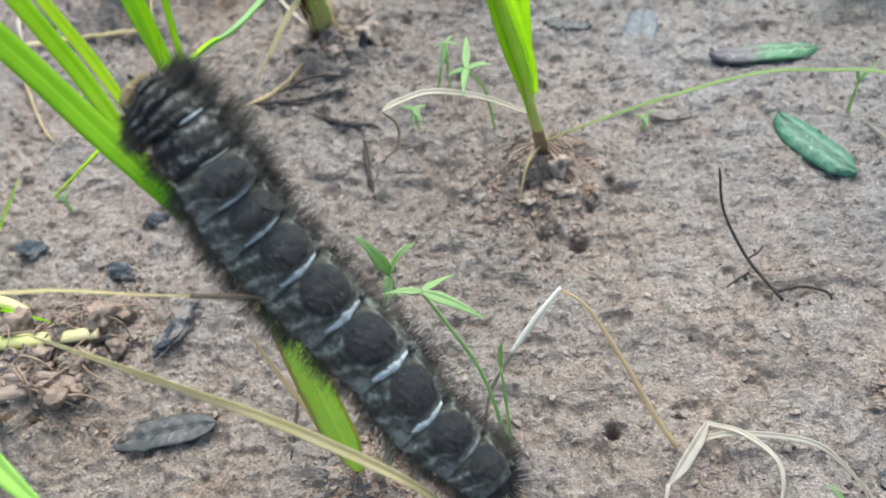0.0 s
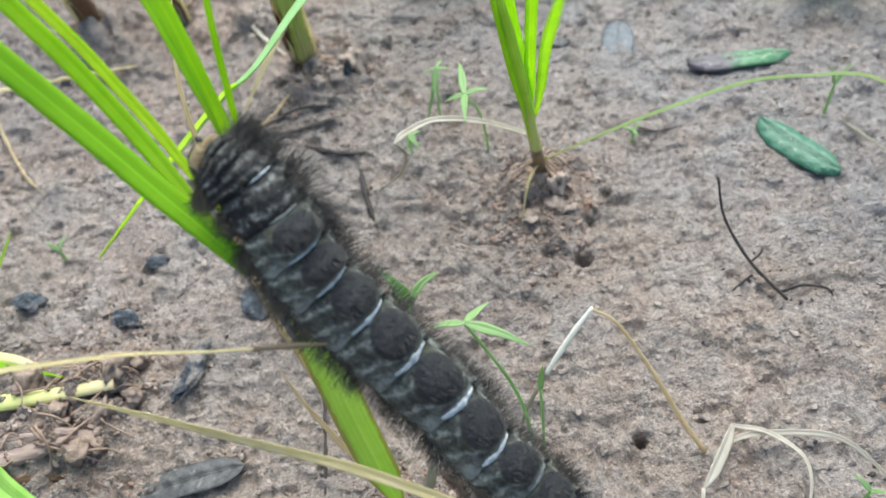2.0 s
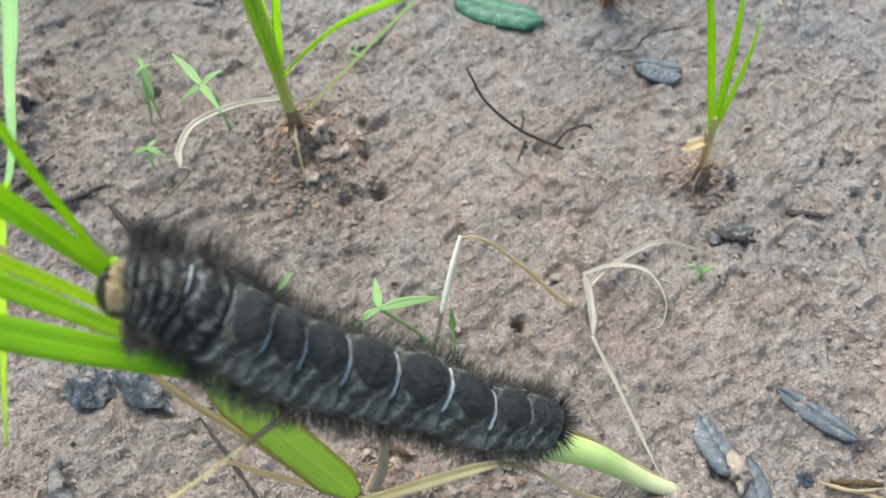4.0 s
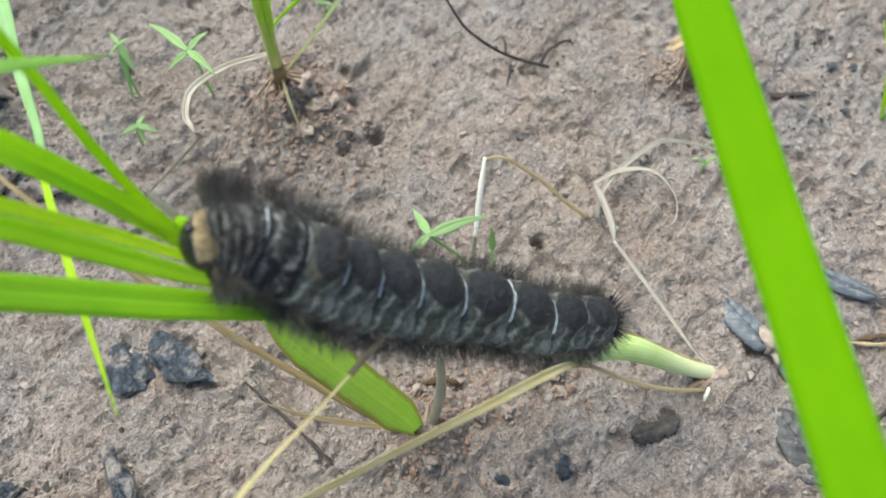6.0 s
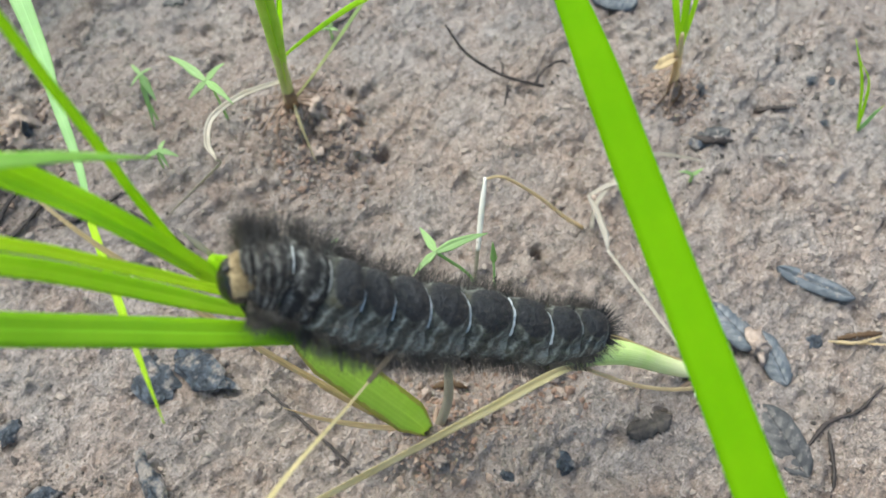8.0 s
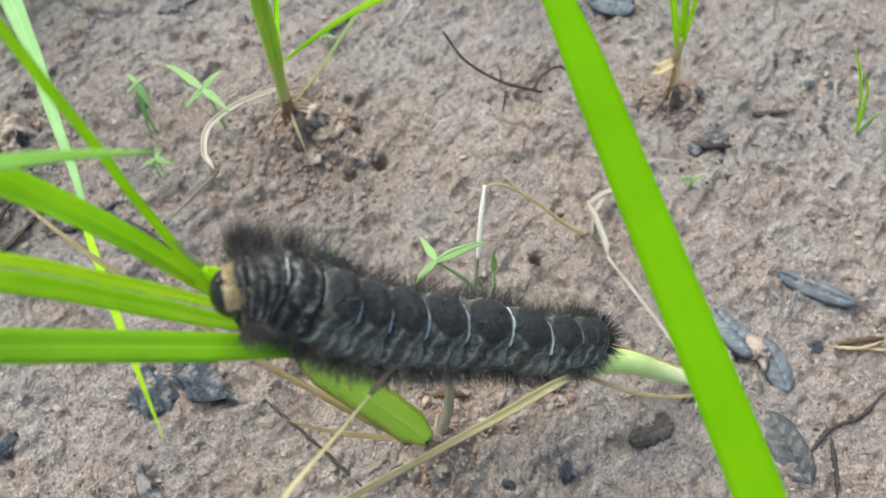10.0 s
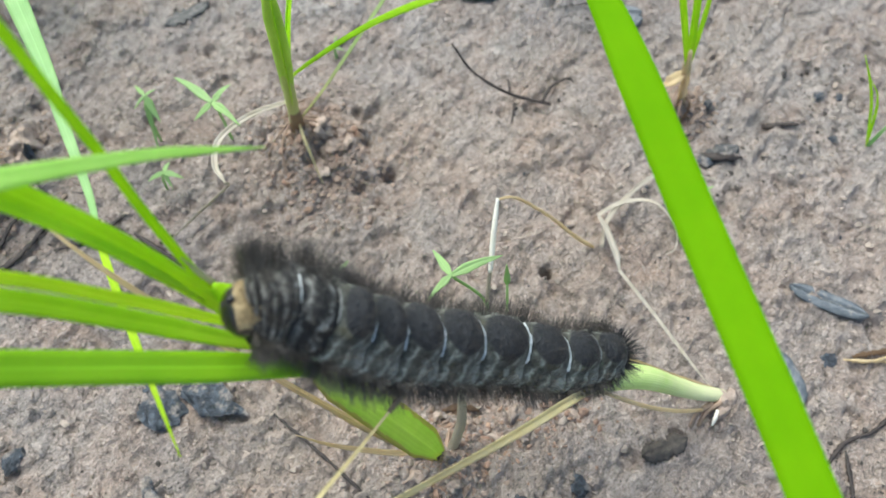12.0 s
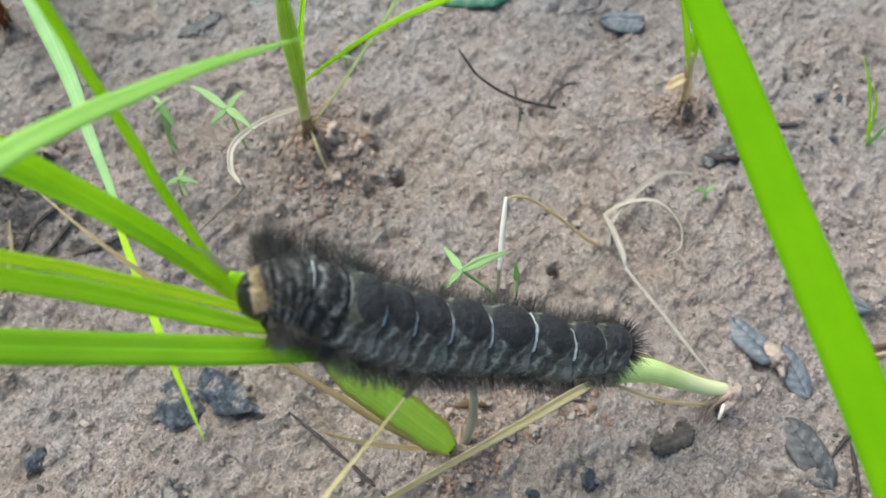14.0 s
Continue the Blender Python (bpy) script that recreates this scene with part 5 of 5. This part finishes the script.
# fallen leaves and charred bits
fallen_leaf((44.4, 118.6), (54.6, 101.6), 7.0, BLUEGREEN, "curled deep green leaflet lying on the soil", 1, dome=0.17, rib=0.8, ragged=0.04)
fallen_leaf((35.0, 137.6), (57.2, 137.2), 6.2, PURPLED, "half-withered green and purple leaflet on the soil", 2, dome=0.17, rib=0.7, ragged=0.04)
fallen_leaf((-76.4, 55.8), (-58.8, 58.6), 5.4, DARKLEAF, "dark dead leaf with a pale rib, flat on the soil", 3, ragged=0.03, dome=0.03, rib=0.4, thick=0.2)
fallen_leaf((24.2, 156.2), (20.3, 141.6), 7.0, ASH, "ashy grey leaf fragment on the soil", 4, ragged=0.05, blunt=1.0, dome=0.06)
fallen_leaf((1.4, 153.6), (12.0, 151.0), 3.8, DARKLEAF, "dark curled dead leaf on soil", 5, dome=0.12, ragged=0.22)
fallen_leaf((61.6, 82.2), (67.9, 74.6), 4.6, ASH, "grey dead leaf folded along its rib", 6, rib=0.9)
fallen_leaf((30.0, 18.6), (33.2, 4.8), 3.6, ASH, "narrow grey dead leaf on the soil", 7, rib=0.8)
fallen_leaf((17.0, 23.8), (14.0, 13.6), 5.4, ASH, "broken bluish-grey leaf fragment", 8, ragged=0.03, blunt=0.9)
fallen_leaf((18.0, 14.6), (12.4, 5.8), 4.4, ASH, "broken bluish-grey leaf fragment", 9, ragged=0.03, blunt=0.9)
fallen_leaf((6.6, 7.4), (0.6, -4.4), 6.0, DARKLEAF, "dark grey dead leaf on the soil", 10, ragged=0.03, dome=0.08)
fallen_leaf((62.0, 80.8), (66.4, 73.4), 5.0, ASH, "pale grey leaf fragment", 11, ragged=0.04)
fallen_leaf((42.3, 44.6), (50.2, 40.8), 4.2, DARKLEAF, "dark leaf pressed into the soil", 12, ragged=0.15)
fallen_leaf((-12.2, 22.2), (-5.0, 18.0), 3.6, LITTER, "blackish curled leaf scrap", 13, dome=0.30, curl=0.5, ragged=0.16, blunt=0.3)
charcoal((-102, 96.4), (6.5, 5.0, 3.0), 20, 1)
charcoal((-81.5, 89), (7.0, 4.2, 2.6), -20, 2)
charcoal((-69.2, 77.4), (12.5, 4.2, 3.2), 66, 3, "long piece of charcoal half covered with soil", mat=DUSTY)
charcoal((-56.5, 89.5), (12.0, 7.8, 2.6), 75, 4, "flat bluish-black piece of charcoal")
charcoal((-50.6, 85), (15.5, 9.0, 3.0), 100, 5, "flat bluish-black piece of charcoal")
charcoal((-68.2, 81), (7.2, 2.8, 2.2), 60, 6, "small piece of charcoal half covered with soil", mat=DUSTY)
charcoal((-79, 103), (5.0, 3.4, 2.0), 30, 7)
charcoal((-30.2, 33.2), (4.2, 2.6, 2.0), 120, 8)
charcoal((-22, 27.6), (4.4, 3.4, 2.4), 40, 9)
charcoal((23, 5.9), (4.2, 3.6, 2.4), 10, 10)
charcoal((-38.8, 146.5), (2.6, 3.0, 7.5), 10, 11, "upright splinter of charcoal")
charcoal((45, 43), (9.0, 3.6, 1.3), -40, 12, "dark charred flake pressed into the soil", mat=DUSTY)
charcoal((3.4, 91), (1.9, 1.9, 1.6), 0, 13, "small black lump in a pit")
charcoal((-2.6, 93.4), (1.7, 1.6, 1.4), 0, 14, "small black lump in a pit")
stick([(-37.2, 119, 0.5), (-36.4, 112, 0.8), (-34.8, 105, 0.4)], 0.9, "short dark stick on the soil", 1)
stick([(-57.4, 135.4, 0.6), (-50, 137.6, 1.0), (-42.3, 138.2, 0.5)], 0.8, "thin dark stick on the soil", 2)
stick([(-49, 128.4, 0.6), (-42, 124.6, 1.4), (-35.3, 123.6, 0.5)], 0.9, "crooked dark bit of litter", 3)
stick([(-45.3, 75, 0.1), (-45.2, 62, 0.2), (-45.6, 49.4, 0.1)], 0.45, "long dark stalk lying on the soil", 4)
stick([(58, 89, 0.3), (64, 84.5, 0.8), (70, 86, 0.3), (80, 80.6, 0.3)], 0.35, "dark stalk on the soil", 5)
stick([(25.4, 3.4, 0.5), (28.5, 0.6, 0.9), (31.6, -2.2, 0.4)], 0.8, "short brown stalk on the soil", 6, BROWN)
stick([(19.8, 122, 0.5), (24, 120, 1.0), (28.8, 121.5, 0.6)], 0.5, "thin dark crooked twig", 7)
stick([(60, 116, 0.6), (64, 106, 1.2), (66, 97, 0.6)], 0.5, "thin dry stalk on the soil", 8, GREYSTEM)
stick([(-26.5, 52.6, 0.6), (-24, 50.5, 1.6), (-22.6, 47.8, 0.5)], 0.9, "rust-brown flake of stalk", 9, BROWN)

stick([(-126.8, 161.1, 1.0), (-117.5, 159.5, 1.6), (-102.9, 159.3, 1.2), (-89.2, 161.4, 0.6)], 1.1, "flat straw-coloured dead stalk on the soil", 10, YELLOWING)
stick([(-63.9, 174.3, 1.0), (-59.3, 164.7, 2.0), (-53.1, 156.0, 0.8)], 0.9, "whitish dead stalk beside a grass clump", 11, BLEACHED)
stick([(-130.0, 172.8, 1.0), (-127.5, 167, 1.6), (-125.5, 162.5, 0.5)], 0.9, "short whitish dead stalk", 12, BLEACHED)
stick([(-122.3, 152.2, 0.6), (-116.3, 140.7, 1.2), (-110.3, 130.9, 0.9), (-105.2, 125.3, 0.4)], 0.6, "thin tan stalk lying on the soil", 13, TAN)
stick([(-65.1, 131.5, 0.5), (-57.5, 136.3, 0.9), (-51.8, 142.3, 0.6)], 0.8, "tan rootlet over the soil", 14, TAN)
stick([(-63.4, 133.2, 0.4), (-51.9, 132.2, 0.9), (-40.9, 134.8, 0.4)], 0.9, "dark flattened stalk in the soil", 15)
stick([(4.4, -1.8, 0.3), (11.2, -2.7, 0.7), (16, -5.5, 0.5), (22.8, -6.7, 0.3)], 0.55, "thin dark twig on the soil", 16)
stick([(10.0, -3.4, 0.4), (4.0, -7.7, 0.6), (0.4, -9.2, 0.3)], 0.55, "thin dark twig on the soil", 17)
stick([(24.1, 4.4, 0.4), (26.7, 0.4, 0.9), (31.0, -2.4, 0.5)], 0.45, "thin tan stalk beside a black lump", 18, TAN)
stick([(24.6, 3.0, 0.6), (27.6, -0.5, 1.1), (30.2, -4.4, 0.5)], 0.4, "thin tan stalk beside a black lump", 19, TAN)
stick([(43.9, 45.4, 0.4), (45.2, 41.8, 1.0), (49.0, 39.1, 0.4)], 1.3, "dark grey flake of stalk", 21)
stick([(58.7, 39.8, 0.2), (60.5, 36.8, 0.7), (62.3, 34.3, 0.3)], 1.0, "dark flake of stalk in the soil", 22)
charcoal((71.1, 34.2), (3.4, 2.6, 1.2), 0, 15, mat=DUSTY)
charcoal((73.8, 31), (2.8, 2.0, 1.0), 30, 16, mat=DUSTY)
charcoal((64.5, 27.4), (3.0, 2.0, 1.2), 60, 17, mat=DUSTY)
# stands for a shaded dark-brown clod; the charcoal colour carries the shade
charcoal((54.5, 50.5), (3.0, 2.0, 2.6), 20, 18, mat=DUSTY)

# clods at the foot of the upright shoot
for x, y, size, turn, seed in ((1.4, 106.4, (5.0, 4.6, 4.4), 20, 41), (4.2, 104.6, (3.6, 3.0, 1.9), 70, 42), (-0.4, 102.6, (4.8, 3.6, 2.2), 15, 43), (-5.2, 101.4, (6.0, 4.0, 1.8), 170, 44), (2.6, 100.8, (3.2, 1.9, 2.0), 30, 45), (7.8, 102.6, (2.8, 1.7, 1.8), 95, 46)):
    clod((x, y), size, turn, seed)

# clods under the old clump
for x, y, size, turn, seed in ((-37.5, 150.5, (7.0, 6.0, 6.0), 20, 71), (-41.5, 146.0, (4.0, 3.4, 2.6), 60, 72), (-49.5, 146.0, (4.4, 3.0, 2.4), 120, 73), (-54.0, 149.0, (3.6, 3.0, 2.2), 10, 74), (-45.0, 143.5, (3.4, 2.6, 2.0), 80, 75)):
    clod((x, y), size, turn, seed)

# reddish clods round the low shoot and on the broken leaf
for x, y, size, turn, seed in ((-19.7, 43.2, (3.6, 2.6, 2.2), 30, 51), (-14.2, 41.3, (4.4, 2.8, 2.4), 140, 52), (-10.6, 37.6, (3.4, 2.4, 2.0), 10, 53), (-24.6, 42.1, (3.0, 2.2, 2.0), 60, 54), (-25.3, 48.0, (3.4, 2.2, 2.4), 100, 55), (-38.0, 49.0, (3.2, 2.6, 2.0), 20, 56), (-35.4, 43.6, (3.0, 2.0, 1.8), 75, 57), (-13.0, 34.6, (2.8, 2.2, 1.6), 120, 58), (-28.0, 52.6, (2.6, 2.0, 2.0), 0, 59), (-21.5, 39.5, (2.4, 2.0, 1.6), 45, 60)):
    clod((x, y), size, turn, seed)
single("clod", lump((15.0, 13.8, gz(15, 13.8) + 1.5), (5.0, 3.6, 2.6), 40, 61, 0.9, 6, 8.0), CLOD, (15, 13.8, gz(15, 13.8)), "crumbly tan clod of clay lying over a broken grey leaf", "clod", "clods round the shoot")

# loose soil and litter
scatter("soil_crumbs", 15000, (0.16, 0.75), CRUMB, "loose crumbs of clay strewn over the soil", "soil", 21)
scatter("mound_crumbs", 6500, (0.14, 0.75), HEAPED, "clods of clay heaped round the roots", "soil", 22, [(-2, 108, 6), (-4, 99, 6), (-46, 150, 9), (-94, 70, 9), (-32, 48, 5), (51, 55, 3.5), (-84, 78, 5)])
scatter("dark_litter", 420, (0.2, 0.7), LITTER, "dark rotted flakes of leaf and stalk on the soil", "litter", 24, [(-37, 113, 4), (-50, 137, 5), (-42, 125, 4), (-102, 96, 3), (-82, 89, 4), (-69, 79, 4), (44, 43, 4), (60, 34, 6), (64, 84, 5), (36, 78, 4), (8, 152, 5), (-60, 60, 6), (72, 32, 4), (8, -4, 5), (46, 42, 4), (-86, 92, 5), (-78, 84, 4)])
scatter("rusty_crumbs", 700, (0.2, 0.85), REDBIT, "rust-brown crumbs of rotten stalk on the soil", "litter", 25, [(-18, 42, 5), (-12, 37, 4), (-27, 48, 4), (-32, 45, 4), (-3, 104, 5), (-88, 72, 6)])
scatter("char_specks", 300, (0.15, 0.42), CHARCOAL, "black specks of char in the soil", "char", 23)


# ---------------------------------------------------------------- what moves
SWAY = [
    (0, 0.09, 0.68, 0.26, -0.10, -0.50, -0.54),
    (0.5, 0.14, 1.11, 0.33, -0.17, -0.76, -0.43),
    (1, 0.32, 1.20, 0.52, -0.14, -0.88, -0.31),
    (1.5, 0.55, 1.03, -0.02, -0.25, -0.61, -0.32),
    (2, 0.29, 0.58, -1.14, -0.66, 0.07, -0.66),
    (2.5, 0.32, 0.24, -1.72, -0.70, 0.63, -0.86),
    (2.7, 1.08, -0.35, -0.72, 0.04, 0.56, -0.31),
    (4.8, 0.52, -0.17, -1.93, 0.47, 0.92, -0.15),
    (5, 0.72, -0.12, -2.15, 0.34, 0.75, -0.14),
    (5.5, 0.37, 0.01, -1.55, 0.32, 0.34, 0.07),
    (6, 0.24, -0.00, -0.67, 0.20, 0.37, -0.03),
    (6.5, 0.23, 0.03, -1.21, 0.37, 0.36, 0.05),
    (7, 0.21, -0.05, -1.36, 0.35, 0.40, 0.14),
    (7.5, 0.44, 0.07, -1.67, 0.39, 0.24, 0.28),
    (8, 0.31, -0.04, -0.89, 0.29, -0.09, 0.38),
    (10.5, -0.27, -0.16, 0.12, 0.13, -0.04, 0.31),
    (11, -0.22, -0.25, 0.48, 0.15, -0.04, 0.38),
    (11.5, -0.71, -0.53, 1.56, -0.00, -0.12, 0.40),
    (12, -0.84, -0.62, 1.93, -0.09, -0.18, 0.37),
    (12.5, -0.23, -0.49, 1.69, -0.03, -0.68, 0.57),
    (13, -1.21, -0.72, 2.83, -0.24, -0.43, 0.43),
    (13.5, -1.26, -0.80, 2.77, -0.26, -0.06, 0.24),
    (14, -1.23, -0.61, 2.49, -0.41, -0.25, 0.13),
]
NEAR_ROWS = [
    (0, 25.00, -38.00, 70.00, 0.00, 0.00, -62.00),
    (2.7, 22.00, -36.00, 70.00, 0.00, 0.00, -58.00),
    (4.8, -17.27, 30.60, 85.45, -5.71, -0.71, 0.09),
    (5, -17.34, 23.31, 84.39, -5.62, -0.91, -8.24),
    (5.5, -21.00, 25.84, 86.13, -4.26, 1.10, -6.36),
    (6, -16.56, 24.95, 79.45, -4.38, 0.02, -6.28),
    (6.5, -14.76, 27.68, 74.82, -3.21, -0.24, -2.43),
    (7, -11.47, 28.63, 71.87, -2.55, -1.35, -2.07),
    (7.5, -12.06, 33.03, 65.27, -0.19, -0.15, 2.21),
    (8, -12.08, 32.52, 67.08, -0.00, 0.00, -0.00),
    (10.5, -11.53, 34.13, 66.43, 0.16, 0.02, 1.03),
    (11, -11.42, 33.97, 65.78, 0.12, -0.12, 1.46),
    (11.5, -12.01, 35.37, 66.86, 0.24, -0.18, 2.93),
    (12, -9.12, 32.90, 67.75, -1.16, -1.06, -0.23),
    (12.5, -10.27, 31.92, 67.92, -0.70, -1.20, -0.03),
    (13, -7.05, 29.64, 69.85, -1.34, -2.10, -4.93),
    (13.5, -4.07, 19.96, 72.43, -2.69, -5.05, -13.05),
    (14, -7.63, 25.03, 72.15, -3.46, -3.92, -4.48),
]
LEFT_ROWS = [
    (0, -94.00, 80.00, 78.00, 0.00, 0.00, 0.00),
    (2.7, -94.00, 80.00, 78.00, 0.00, 0.00, 0.00),
    (4.8, -62.00, 76.00, 80.00, 2.00, -2.00, 8.00),
    (5.5, -37.63, 73.59, 76.23, 4.45, -3.11, 10.97),
    (6.5, -38.53, 73.82, 78.62, 4.17, -5.57, 14.47),
    (7, -39.56, 68.31, 78.33, -0.54, -2.07, 0.65),
    (7.5, -38.76, 67.79, 80.41, -1.06, -4.72, 1.52),
    (8, -41.96, 67.05, 80.76, 0.00, 0.00, -0.00),
    (10.5, -38.30, 68.43, 80.78, -1.51, -6.00, 0.58),
    (11, -35.03, 69.05, 81.72, -3.20, -12.51, 3.25),
    (11.5, -38.45, 66.13, 79.17, -4.43, -4.05, -6.22),
    (12, -33.49, 65.09, 78.48, -9.00, -13.18, -6.69),
    (12.5, -39.05, 67.80, 80.06, -4.27, -6.25, -3.88),
    (13, -41.54, 66.82, 77.63, -6.94, -1.99, -10.13),
    (13.5, -34.45, 66.30, 81.08, -8.27, -15.10, -4.63),
    (14, -27.53, 66.29, 86.51, -9.70, -27.72, -0.01),
]


def motions():
    sway = [(t, pose(*(np.array(FOOT) / 1000 + np.array((x, y, z)) / 1000), a, b, c)) for t, x, y, z, a, b, c in SWAY]
    walk(CATERPILLAR, sway)
    walk(GRASS, sway)
    for blade_part, (x, y, z) in zip(LOOSE, ((-2.1, -0.85, 0.7), (-2.2, -0.9, 0.8), (-1.1, -0.5, 0.0))):
        off, home = pose(x / 1000, y / 1000, z / 1000), pose(0, 0, 0)
        walk(blade_part, [(0, off), (2.7, off), (4.8, home), (14, home)])
    # the upper leaves lean about their feet: time, shift of the foot, turn
    still = [(0, 0, 0, 0, 0, 0, 0), (2.7, 0, 0, 0, 0, 0, 0)]
    slim = [(4.8, -1.2, 0.2, 0, -0.5, -5.0, 1.7), (6, -1.2, 0.2, 0, -0.5, -3.9, 1.4), (8, -2.0, 0.5, 0.1, -0.3, -0.4, 0.2),
            (10.5, -0.6, 0, 0, 0, -1.2, 0.4), (12, -0.6, 0, 0, 0, -1.2, 0.4), (13.5, -0.7, 0.5, 0.1, 0.6, 1.5, -0.3), (14, -0.7, 0.6, 0.2, 0.7, 1.9, -0.3)]
    wide = [(4.8, -0.5, -0.1, -0.1, 0.5, -6.2, 2.7), (6, -0.5, -0.1, -0.1, 0.5, -5.0, 2.3), (8, -1.0, -0.2, -0.2, 0, -2.2, 0.6),
            (10.5, -0.7, -0.1, -0.1, 0, -1.6, 0.5), (12, -0.7, -0.1, -0.1, 0, -1.5, 0.4), (13.5, -0.8, 0, -0.1, -0.2, 0.2, -0.5), (14, -0.8, 0, -0.1, -0.2, 0.2, -0.5)]
    for leaf, foot, rows in ((SLIM, (-42.0, 67.1, 62.1), slim), (WIDE, (-42, 64.5, 60), wide), (SIDE, (-42, 64.5, 60), wide)):
        hinge = (np.array(foot) - np.array(FOOT)) / 1000
        walk(leaf, [(t, pose(*(hinge + np.array((x, y, z)) / 1000), a, b, c) @ pose(*-hinge)) for t, x, y, z, a, b, c in still + rows])
    # the end of the dead leaf swings about its kink
    kink = np.array((-17.2, 16.0, 24.0)) / 1000
    walk(DEAD, [(t, pose(*kink, 0, 0, turn) @ pose(*-kink)) for t, turn in ((0, 0), (2.7, 0), (4.8, -4), (5.0, -11), (5.2, -11.5), (5.4, -1.5), (5.6, 0), (14, 0))])
    walk(NEAR, [(t, pose(x / 1000, y / 1000, z / 1000, a, b, c)) for t, x, y, z, a, b, c in NEAR_ROWS])
    walk(LEFT, [(t, pose(x / 1000, y / 1000, z / 1000, a, b, c)) for t, x, y, z, a, b, c in LEFT_ROWS])


motions()
